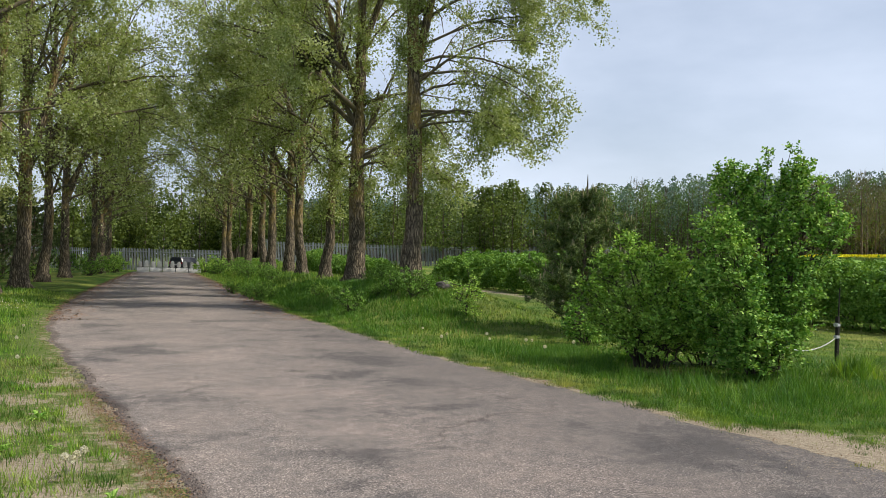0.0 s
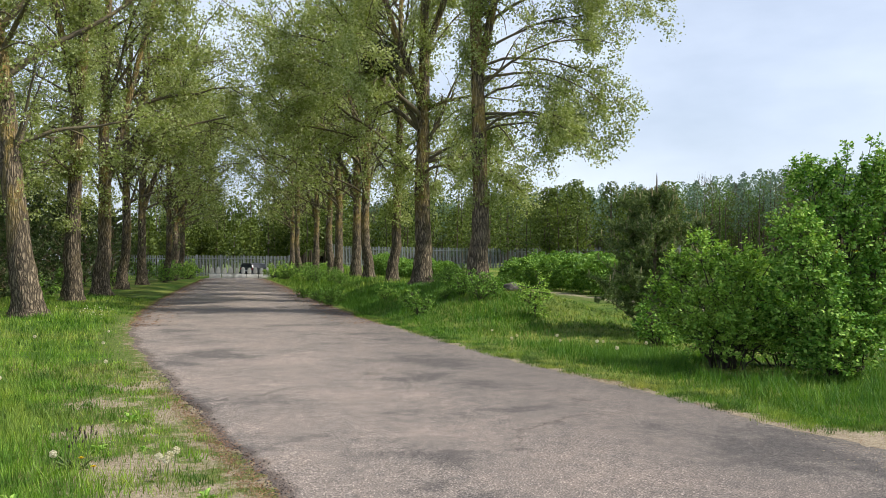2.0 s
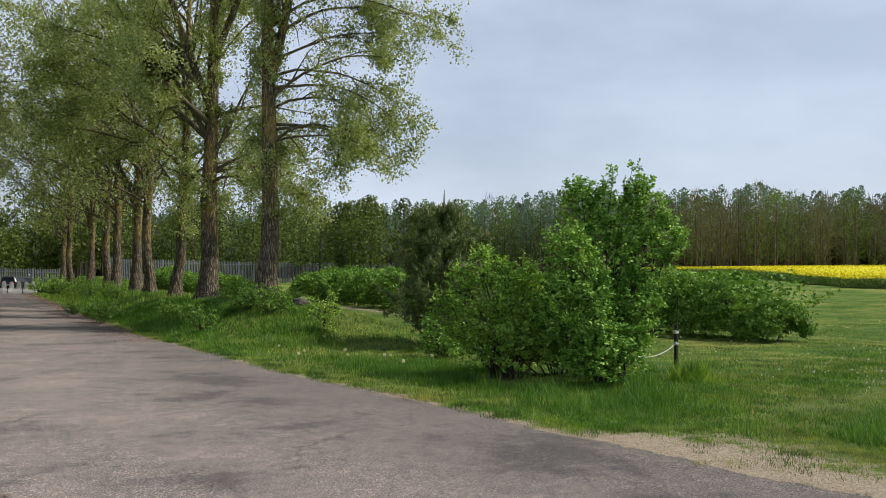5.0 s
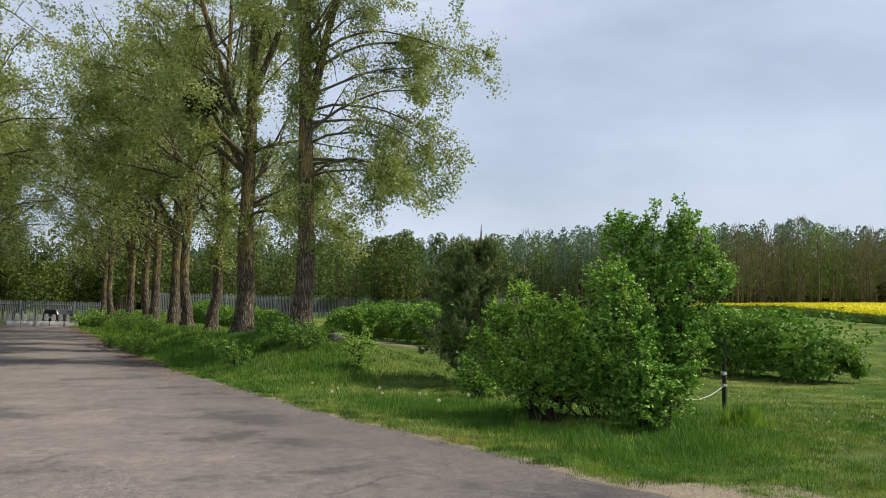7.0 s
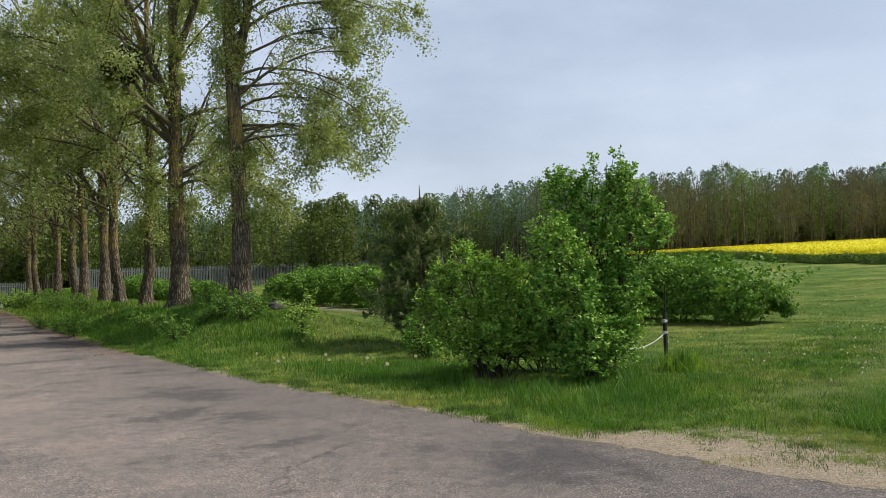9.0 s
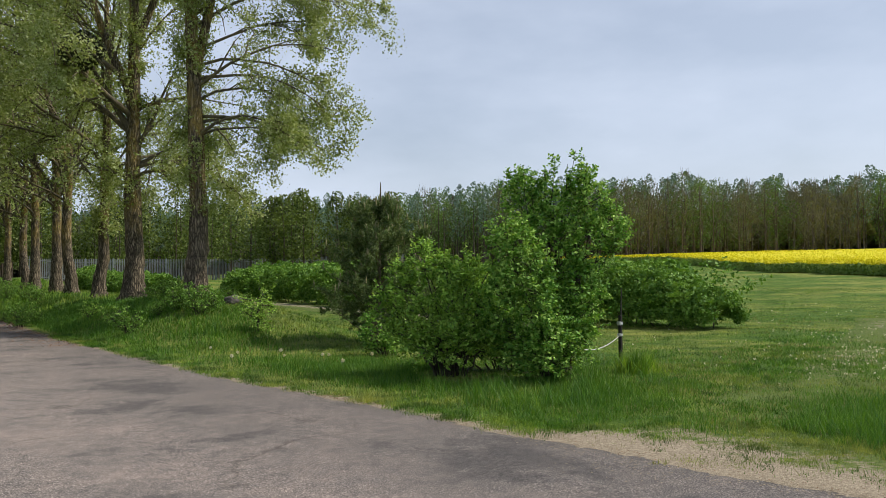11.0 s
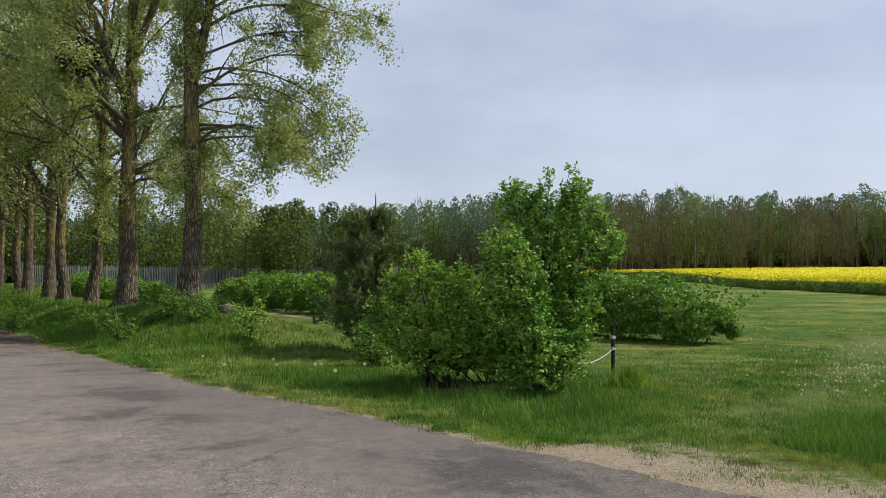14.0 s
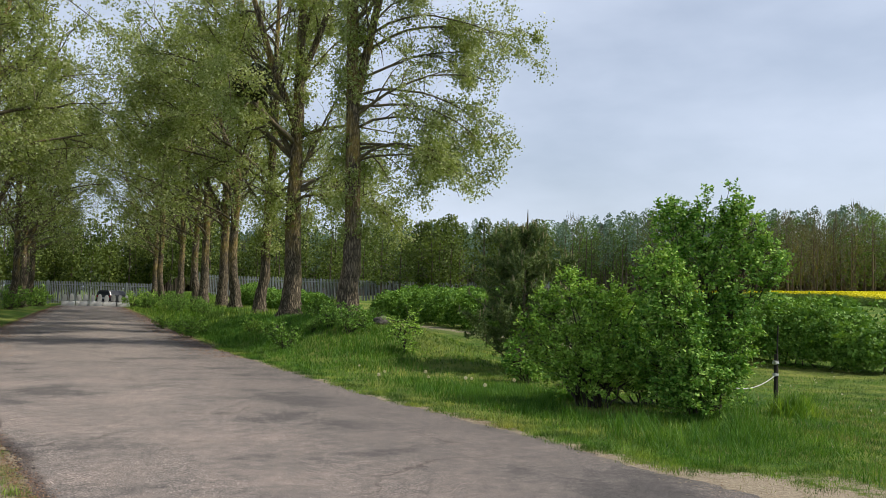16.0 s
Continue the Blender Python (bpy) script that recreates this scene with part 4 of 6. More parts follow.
low = bush(22, [(-0.32, 0.30, 1.71, 0.32), (-0.53, 0.55, 1.42, 0.34), (-0.06, 0.13, 1.51, 0.38), (0.45, 0.14, 1.51, 0.34), (-0.62, 0.35, 0.93, 0.32), (-0.16, -0.18, 1.01, 0.42), (0.21, -0.45, 0.88, 0.36), (-0.77, 0.79, 1.07, 0.24), (-0.40, 0.08, 0.74, 0.34), (0.12, -0.17, 0.52, 0.30), (-0.61, 0.67, 0.63, 0.22), (0.42, 0.10, 1.05, 0.36), (0.50, -0.30, 0.55, 0.30), (0.05, 0.25, 0.62, 0.36), (-0.30, -0.20, 0.46, 0.26), (0.55, 0.40, 0.60, 0.36), (-0.35, -0.52, 0.50, 0.26), (0.0, -0.60, 0.56, 0.28), (-0.66, -0.08, 0.48, 0.26), (0.32, -0.72, 0.52, 0.27)], MAPLE_LEAF, 0.058,
           "spreading shrub with yellow-green spring leaves beside a taller one", sprigs=[(-0.25, 0.37, 2.02), (-0.78, 0.92, 1.21), (0.35, -0.80, 2.26), (-0.62, 0.62, 1.80), (0.08, 0.20, 1.95), (-0.90, 0.45, 1.36), (0.48, 0.10, 1.92), (-0.75, -0.15, 0.95)], full=0.88)
place(low, 7.25, 10.7, copy=False)
back = bush(26, [(-0.62, 0.94, 0.43, 0.34), (-0.28, 0.59, 0.44, 0.40), (0.08, 0.21, 0.54, 0.45), (0.41, -0.19, 0.56, 0.45), (0.66, -0.67, 0.58, 0.42), (0.03, 0.53, 0.86, 0.40), (-0.99, 1.06, 0.43, 0.30), (-0.35, 0.20, 0.42, 0.34), (-0.05, -0.20, 0.40, 0.34), (-0.30, 0.75, 0.85, 0.36)], SHRUB_LEAF, 0.06,
            "low dense green undergrowth behind two larger shrubs")
place(back, 8.3, 10.7, copy=False)
low3 = shrub(27, 10, 0.7, 0.4, SHRUB_LEAF, 8, 3, 0.08, "small leafy bush at the foot of a young pine")
place(low3, 8.0, 14.2, copy=False)
# the darker hedge leaf on foot_a stands in for shade under the trees
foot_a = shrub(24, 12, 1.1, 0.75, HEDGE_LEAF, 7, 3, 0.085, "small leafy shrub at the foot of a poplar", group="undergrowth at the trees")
foot_b = shrub(25, 10, 0.8, 0.6, MAPLE_LEAF, 6, 3, 0.08, "small yellow-green sapling bush in the grass", group="undergrowth at the trees")
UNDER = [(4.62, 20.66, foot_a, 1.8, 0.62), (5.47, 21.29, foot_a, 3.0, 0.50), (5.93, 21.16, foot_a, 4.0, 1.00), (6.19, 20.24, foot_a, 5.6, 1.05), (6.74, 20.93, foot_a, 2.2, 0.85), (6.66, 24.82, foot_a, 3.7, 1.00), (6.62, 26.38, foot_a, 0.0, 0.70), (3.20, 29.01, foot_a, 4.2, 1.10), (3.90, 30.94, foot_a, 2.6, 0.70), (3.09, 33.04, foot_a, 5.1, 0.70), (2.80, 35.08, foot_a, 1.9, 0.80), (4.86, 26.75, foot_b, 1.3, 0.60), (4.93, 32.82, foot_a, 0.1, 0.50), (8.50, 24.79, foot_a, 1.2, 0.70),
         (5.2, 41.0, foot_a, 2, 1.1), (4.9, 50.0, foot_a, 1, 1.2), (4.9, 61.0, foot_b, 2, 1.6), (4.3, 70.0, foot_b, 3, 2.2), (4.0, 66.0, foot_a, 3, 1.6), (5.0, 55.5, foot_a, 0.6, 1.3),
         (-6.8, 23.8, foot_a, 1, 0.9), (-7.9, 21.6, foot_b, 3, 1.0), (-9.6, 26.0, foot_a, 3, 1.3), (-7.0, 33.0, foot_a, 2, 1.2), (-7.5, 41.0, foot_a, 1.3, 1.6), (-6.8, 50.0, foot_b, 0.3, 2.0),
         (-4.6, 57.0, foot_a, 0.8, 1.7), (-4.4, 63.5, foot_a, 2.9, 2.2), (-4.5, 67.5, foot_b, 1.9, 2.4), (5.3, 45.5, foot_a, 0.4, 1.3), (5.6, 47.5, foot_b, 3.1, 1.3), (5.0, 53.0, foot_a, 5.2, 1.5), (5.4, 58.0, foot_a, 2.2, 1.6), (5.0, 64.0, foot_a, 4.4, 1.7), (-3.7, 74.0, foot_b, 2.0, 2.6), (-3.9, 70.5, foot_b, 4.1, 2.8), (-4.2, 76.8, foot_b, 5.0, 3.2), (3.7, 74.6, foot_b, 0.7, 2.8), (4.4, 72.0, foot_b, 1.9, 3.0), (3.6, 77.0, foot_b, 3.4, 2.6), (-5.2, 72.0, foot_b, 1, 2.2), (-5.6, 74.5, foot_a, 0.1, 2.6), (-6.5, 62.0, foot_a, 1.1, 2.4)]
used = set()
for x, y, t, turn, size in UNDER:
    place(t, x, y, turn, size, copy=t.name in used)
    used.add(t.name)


def pine(seed, height, radius, label, tufts=900, group="", shoots=True):
    """A pine: whorls of rising branches, bottle-brush tufts of needles, pale shoots at the tips."""
    r = np.random.default_rng(seed)
    ob = new("pine_tree")
    tagged(ob, label, "tree", group)
    wood = Wood()
    zz = np.linspace(-0.2, height * 0.97, 12)
    tr = np.stack([np.cumsum(r.normal(size=12) * 0.012 * height / 4), np.cumsum(r.normal(size=12) * 0.012 * height / 4), zz], -1)
    wood.tube(tr, np.linspace(0.022 * height, 0.008, 12), 8)
    br, seg = Wood(), []
    tips = []
    levels = int(7 + height)
    if shoots:
        wood.tube(np.array([[*tr[-1][:2], zz[-1] - 0.1], [*tr[-1][:2], zz[-1] + 0.12], [*tr[-1][:2], zz[-1] + 0.34]]), [0.02, 0.018, 0.006], 5)
    wood.object("trunk", BARK_FINE, ob)
    for k in range(levels):
        z = height * (0.04 + 0.9 * (k / levels))
        c = np.array([np.interp(z, zz, tr[:, 0]), np.interp(z, zz, tr[:, 1]), z])
        ln = radius * (1 - (z / height) ** 1.25) ** 0.75 * r.uniform(0.75, 1.2) + 0.08
        for a in range(6):
            az = 2 * np.pi * (a + r.uniform(-0.35, 0.35)) / 6 + k
            p = bent(c, (math.cos(az), math.sin(az), 0.25 + 0.6 * z / height), ln, 5, r, 0.08, 0.07)
            br.tube(p if shoots else p[[0, 2, 5]], np.linspace(0.006 * height, 0.005, 6 if shoots else 3), 4 if shoots else 3)
            seg.append(p[1:])
            tips.append(p[-1])
            for s in range(4 if shoots else 2):
                q0 = p[r.integers(1, 6)]
                t2 = bent(q0, np.array([math.cos(az), math.sin(az), 0.35]) + r.normal(size=3) * 0.7, ln * r.uniform(0.25, 0.45), 3, r, 0.1, 0.1)
                if shoots:
                    br.tube(t2, np.linspace(0.006, 0.004, 4), 3)
                seg.append(t2[1:])
                tips.append(t2[-1])
    tagged(br.object("branchwork", BARK_FINE, ob), kind="stuff")
    sp = np.concatenate(seg)
    pick = sp[r.integers(0, len(sp), tufts)] + r.normal(size=(tufts, 3)) * 0.03 * height / 3
    n = 12
    c = np.repeat(pick, n, axis=0)
    d = r.normal(size=(len(c), 3)) + np.array([0, 0, 0.5])
    d /= np.linalg.norm(d, axis=1)[:, None]
    L = 0.10 * (height / 3.6) ** 0.6
    side = np.cross(d, r.normal(size=d.shape))
    side /= np.linalg.norm(side, axis=1)[:, None] + 1e-9
    wd = (0.011 if shoots else 0.038) * (height / 3.6) ** 0.8
    vv = np.stack([c - side * wd, c + side * wd, c + d * L], 1).reshape(-1, 3)
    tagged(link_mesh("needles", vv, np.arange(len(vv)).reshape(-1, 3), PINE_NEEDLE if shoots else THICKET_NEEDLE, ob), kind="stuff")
    if shoots:
        cand = Wood()
        for p in tips:
            if p[2] > 0.35 * height and r.uniform() < 0.85:
                cand.tube(np.array([p, p + np.array([0, 0, 0.09]), p + np.array([r.normal() * 0.03, r.normal() * 0.03, 0.15])]), [0.017, 0.015, 0.004], 4)
        tagged(cand.object("shootwork", PINE_SHOOT, ob), kind="stuff")
    return ob


young = pine(31, 3.4, 1.35, "young dark green pine with pale upright new shoots in the grass", 5200)
place(young, 8.95, 16.1, copy=False)
tall = pine(32, 5.5, 2.3, "dense pine in the thicket behind the avenue, coloured dark for shade", 640, "pines behind the avenue", False)
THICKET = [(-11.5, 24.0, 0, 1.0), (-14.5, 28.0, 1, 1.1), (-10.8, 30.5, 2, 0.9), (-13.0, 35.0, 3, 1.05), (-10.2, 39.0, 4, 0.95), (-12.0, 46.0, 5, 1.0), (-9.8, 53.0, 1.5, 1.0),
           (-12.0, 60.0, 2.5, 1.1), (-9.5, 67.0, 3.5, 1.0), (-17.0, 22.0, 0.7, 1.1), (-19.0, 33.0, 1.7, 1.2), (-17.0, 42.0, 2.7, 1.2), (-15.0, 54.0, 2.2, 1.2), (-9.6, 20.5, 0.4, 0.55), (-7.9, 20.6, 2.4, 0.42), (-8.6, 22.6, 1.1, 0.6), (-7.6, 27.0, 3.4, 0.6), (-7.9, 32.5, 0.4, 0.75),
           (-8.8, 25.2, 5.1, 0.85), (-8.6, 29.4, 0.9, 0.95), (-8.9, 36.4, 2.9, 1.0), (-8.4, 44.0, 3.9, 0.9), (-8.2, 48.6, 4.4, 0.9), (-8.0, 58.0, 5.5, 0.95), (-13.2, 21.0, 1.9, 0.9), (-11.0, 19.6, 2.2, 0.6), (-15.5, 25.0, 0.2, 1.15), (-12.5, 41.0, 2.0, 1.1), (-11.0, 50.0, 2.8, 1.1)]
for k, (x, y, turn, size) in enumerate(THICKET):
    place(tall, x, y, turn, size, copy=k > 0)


# ---- currant hedge rows ----
def hedge(x, y0, y1, height, seed, near):
    r = np.random.default_rng(seed)
    yc = 0.5 * (y0 + y1)
    base = lambda yy: terrain(np.full_like(np.asarray(yy, float), x), yy)
    ob = empty("hedge_row", x, yc, 0, "long row of clipped green fruit bushes on dark soil", "hedge", "hedge rows")
    stems = Wood()
    n = int((y1 - y0) * 3.0)
    for yy in r.uniform(y0, y1, n):
        b = float(terrain(x, yy))
        p0 = np.array([r.normal() * 0.25, yy - yc, b - 0.05])
        stems.tube(bent(p0, (r.normal() * 0.4, r.normal() * 0.4, 1), height * 0.75, 4, r, 0.12), np.linspace(0.02, 0.006, 5), 4)
    tagged(stems.object("stemwork", TWIG, ob), kind="stuff")
    first_row = near and y0 < 14
    per, leaf = (44, 0.085) if first_row else (22, 0.115) if near else ((8, 0.22) if x < 26 else (4, 0.32))
    m = int((y1 - y0) * (150 if near else 72 if x < 26 else 60))
    yy = r.uniform(y0, y1, m)
    th = r.uniform(-0.45, math.pi + 0.45, m)
    bush_no = np.floor(yy / 0.95)       # one bush after another, each of its own size
    own = 0.5 + 0.5 * np.sin(bush_no * 12.9898 + seed * 1.7)
    wave = 0.80 + 0.24 * own + 0.18 * np.abs(np.sin(yy * math.pi / 0.95)) if first_row else 0.92 + 0.10 * own + 0.09 * np.abs(np.sin(yy * math.pi / 0.95))
    end = np.interp(yy - y0, [0, 0.5, 0.95, 1.3, 2.0, 3.6], [0.42, 0.60, 0.52, 0.74, 0.82, 1.0]) if first_row else np.minimum(1, 0.45 + np.minimum((yy - y0) * 0.7, (y1 - yy) * 0.8))
    rad = r.uniform(0.6, 1.0, m) ** 0.6 * (1 + 0.16 * (r.uniform(0, 1, m) > 0.9))
    xx = np.cos(th) * 1.05 * rad * wave * np.sqrt(end)
    zz = height * (0.36 + 0.58 * np.sin(th) * rad) * end * (0.86 + 0.14 * wave)
    knot = np.stack([xx, yy - yc, np.maximum(zz, 0.12 + 0.3 * r.uniform(0, 1, m)) + base(yy)], -1)
    c = np.repeat(knot, per, axis=0)
    c = c + r.normal(size=c.shape) * np.array([0.085, 0.085, 0.07])
    vv, ff = leaf_tris(c, leaf, r, 0.8)
    if y0 < 14:
        tips = []
        for k in range(22):
            tp = bent((r.normal() * 0.5, y0 - yc + r.uniform(0.3, 1.6), r.uniform(0.4, 1.2)), (r.normal() * 0.5 + 0.3, -1, r.uniform(0.2, 0.9)), r.uniform(0.6, 1.2), 5, r, 0.12)
            tips.append(np.repeat(tp[1:], 7, axis=0))
        tips = np.concatenate(tips)
        v3, f3 = leaf_tris(tips + r.normal(size=tips.shape) * 0.06, 0.09, r, 0.8)
        ff = np.concatenate([ff, f3 + len(vv)])
        vv = np.concatenate([vv, v3])
    tagged(link_mesh("foliage", vv, ff, HEDGE_LEAF, ob), kind="stuff")
    return ob


for k, (y0, y1) in enumerate([(13.9, 25.0), (24.6, 36.5), (37.4, 40.2), (40.9, 43.6), (44.3, 48.0), (48.8, 53.0)]):
    hedge(18.3 + 0.05 * k, y0, y1, 1.95, 41 + k, True)
for k, (x, y0, y1) in enumerate([(22.0, 18.2, 60.0), (25.6, 21.2, 68.0), (29.2, 24.0, 72.0), (33.0, 27.0, 72.0), (37.0, 30.0, 72.0)]):
    hedge(x, y0, y1, 1.95, 51 + k, False)
hedge(12.0, 45.0, 68.0, 1.7, 57, True)

# ---- rape field ----
n = 105000
fy = rng.uniform(-12, 108, n)
dd = rng.uniform(0, 1, n) ** 2.0 * 80
fx = np.interp(fy, [-12, 10, 25.4, 46, 62, 80, 108], [33, 47, 58.4, 73, 81.5, 87, 91]) + dd + 0.5 * np.sin(fy * 0.7) + 0.4 * np.sin(fy * 1.9)
near = np.hypot(fx, fy) < 147
dd, xy = dd[near], np.stack([fx[near], fy[near]], -1)
n = len(dd)
gz = terrain(xy[:, 0], xy[:, 1])
hh = rng.uniform(0.9, 1.3, n)
vv, ff = leaf_tris(np.stack([xy[:, 0], xy[:, 1], gz + hh], -1), 0.135, rng, 1.3)
nf = len(ff)
front = dd < 7
xs_, gs_ = xy[front], gz[front]
v2, f2 = leaf_tris(np.stack([xs_[:, 0], xs_[:, 1], gs_ + rng.uniform(0.05, 0.92, len(xs_))], -1), 0.2, rng, 0.0)
sv, su = np.meshgrid(np.arange(-12, 108.1, 0.6), np.concatenate([np.arange(0.2, 8, 0.4), np.linspace(8, 80, 30)]), indexing="ij")
sx = np.interp(sv, [-12, 10, 25.4, 46, 62, 80, 108], [33, 47, 58.4, 73, 81.5, 87, 91]) + su + 0.5 * np.sin(sv * 0.7) + 0.4 * np.sin(sv * 1.9)
sz = terrain(sx, sv) + np.where(su < 0.3, 0.05, 0.98 + 0.12 * np.sin(sx * 5.1 + 2 * sv) * np.sin(sv * 3.7) + rng.uniform(-0.07, 0.07, sx.shape))
ni, nj = sx.shape
i, j = np.meshgrid(np.arange(ni - 1), np.arange(nj - 1), indexing="ij")
q = np.stack([i * nj + j, (i + 1) * nj + j, (i + 1) * nj + j + 1, i * nj + j + 1], -1)
low_face = (j < 1).ravel()
q = q.reshape(-1, 4)
v4, f4 = np.stack([sx, sv, sz], -1).reshape(-1, 3), np.concatenate([q[:, [0, 1, 2]], q[:, [0, 2, 3]]])
low_face = np.concatenate([low_face, low_face])
k0 = len(vv) + len(v2)
rape = link_mesh("rape_field", np.concatenate([vv, v2, v4]), np.concatenate([ff, f2 + len(vv), f4 + k0]), [RAPE_FLOWER, RAPE_STEM], idx=np.concatenate([np.zeros(nf), np.ones(len(f2)), low_face]))
tagged(rape, "bright yellow flowering rape field with green stems", "crop", kind="stuff")


# ---- far woods ----
def woods(name, spots, label, seed, leaf=0.75, count=90, back=None):
    """Many simple trees as one mesh. spots: rows of x, y, height, sort (0 pine, 1 green, 2 budding)."""
    r = np.random.default_rng(seed)
    trunk = Wood()
    V, F, I, base = [], [], [], 0
    for x, y, h, sort in spots:
        z = float(terrain(x, y)) - 0.2
        trunk.tube(np.array([[x, y, z], [x + r.normal() * 0.1, y, z + h * 0.5], [x + r.normal() * 0.2, y, z + h * 0.93]]), [0.011 * h, 0.007 * h, 0.02], 5)
        far = 0 if back is None else math.hypot(x, y) - back - 12 * math.sin(math.degrees(math.atan2(x, y)) * 0.12)
        k = count if far < 11 else (count // 2 if far < 17 else count // 4)
        if sort == 0:
            if far > 15:
                k = count // 2
            u = r.uniform(0, 1, k) ** 0.7 if far <= 15 else 0.35 + 0.65 * r.uniform(0, 1, k)
            zc = h * (0.42 + 0.60 * u)
            tier = 0.7 + 0.45 * np.abs(np.sin(u * 17 + x))      # whorl over whorl
            rad = h * 0.17 * (1.0 - u) ** 0.55 * tier + 0.08
        elif sort in (1, 3):
            u = r.uniform(0, 1, k)
            zc = h * (0.16 + 0.84 * u ** 0.8) if sort == 1 else h * (0.22 + 0.78 * u)
            rad = h * 0.19 * np.sin(np.pi * (0.12 + 0.82 * u)) * (0.75 + 0.4 * np.abs(np.sin(u * 9 + y))) + 0.1
        else:
            u = r.uniform(0, 1, k)
            zc = h * (0.10 + 0.90 * u ** 0.7)
            rad = h * 0.19 * np.sin(np.pi * (0.1 + 0.84 * u)) * (0.75 + 0.4 * np.abs(np.sin(u * 8 + y))) + 0.1
        az = r.uniform(0, 6.28, k)
        rr = rad * np.sqrt(r.uniform(0.1, 1, k))
        c = np.stack([x + np.cos(az) * rr, y + np.sin(az) * rr, z + zc], -1)
        vv, ff = leaf_tris(c, leaf * min(1.5, (count / k) ** 0.5), r, 0.3, 0.5)
        kinds = np.full(k, sort + 1)
        if sort == 2:                   # bare twigs between the buds
            slim = r.uniform(0, 1, k) < 0.4
            out = (c - np.array([x, y, z + h * 0.2])) * np.array([1.0, 1.0, 0.45])
            out /= np.linalg.norm(out, axis=1)[:, None]
            tri = vv.reshape(k, 3, 3)
            tri[slim] = np.stack([c - 0.035 * np.array([1, -0.6, 0]), c + 0.035 * np.array([1, -0.6, 0]), c + out * r.uniform(0.6, 1.6, (k, 1))], 1)[slim]
            vv = tri.reshape(-1, 3)
            kinds[slim] = 5
        V.append(vv)
        F.append(ff + base)
        base += len(vv)
        I.append(kinds)
    tv, tf = np.concatenate(trunk.v), np.concatenate(trunk.f)
    tf = np.concatenate([tf[:, [0, 1, 2]], tf[:, [0, 2, 3]]])
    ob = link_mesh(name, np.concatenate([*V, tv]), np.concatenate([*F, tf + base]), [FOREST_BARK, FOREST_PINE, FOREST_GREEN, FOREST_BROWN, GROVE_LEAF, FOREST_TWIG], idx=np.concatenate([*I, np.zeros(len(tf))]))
    return tagged(ob, label, "forest", kind="stuff")


spots = []
for az in np.arange(4, 84, 0.6):
    for row in range(7):
        a = math.radians(az + rng.uniform(-0.6, 0.6))
        d = (150 + 12 * math.sin(az * 0.12)) + row * 4.5 + rng.uniform(-2, 2)
        pick = rng.uniform()
        zone = math.sin(az * 0.41) + 0.8 * math.sin(az * 1.13 + 1)
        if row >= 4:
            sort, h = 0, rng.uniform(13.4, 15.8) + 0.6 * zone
        elif az < 43:
            sort = 1 if pick < 0.52 + 0.2 * zone else (0 if pick < 0.85 else 2)
            h = rng.uniform(10.5, 15.0)
        else:
            sort = 2 if pick < 0.58 - 0.25 * zone else (1 if pick < 0.95 else 0)
            h = rng.uniform(9.5, 14.0) + 0.7 * zone
        spots.append((d * math.sin(a), d * math.cos(a), h + (0.9 if az > 36 else -0.4), sort))
woods("forest", spots, "mixed forest edge of dark pines, birches and budding trees", 51, 0.225, 540, back=150)
# tall coarse backing added behind the forest, to close sky gaps between trunks
spots = [(d * math.sin(a), d * math.cos(a), h, 2) for d, a, h in zip(rng.uniform(172, 190, 1300), np.radians(rng.uniform(3, 86, 1300)), rng.uniform(8, 12.5, 1300))]
woods("undergrowth", spots, "coarse brown backing trees that close sky gaps in the forest", 53, 2.7, 26)
spots = [(x, y, h, 3) for x, y, h in zip(rng.uniform(9, 42, 46), rng.uniform(87, 106, 46), rng.uniform(7.0, 12.0, 46))]
spots += [(x, y, h, 3) for x, y, h in zip(rng.uniform(-30, 12, 40), rng.uniform(98, 135, 40), rng.uniform(6, 10.0, 40))]
spots += [(x, y, h, 1) for x, y, h in zip(rng.uniform(-30, -14, 36), rng.uniform(24, 85, 36), rng.uniform(7, 10.0, 36))]
spots += [(x, y, h, 3) for x, y, h in zip(rng.uniform(-10, 10, 46), rng.uniform(90, 116, 46), rng.uniform(6.5, 11.0, 46))]
spots += [(x, y, h, 3) for x, y, h in zip(rng.uniform(-15, 8, 34), rng.uniform(86.5, 97, 34), rng.uniform(4.0, 8.0, 34))]
# trunks standing before the far part of the fence
front_x = np.sort(rng.uniform(24, 50, 16))
spots += [(x, y, h, 3) for x, y, h in zip(front_x, rng.uniform(80, 82.6, 16), rng.uniform(8.6, 9.8, 16))]
woods("grove", spots, "young broadleaved trees in fresh leaf behind the fence", 52, 0.24, 700)


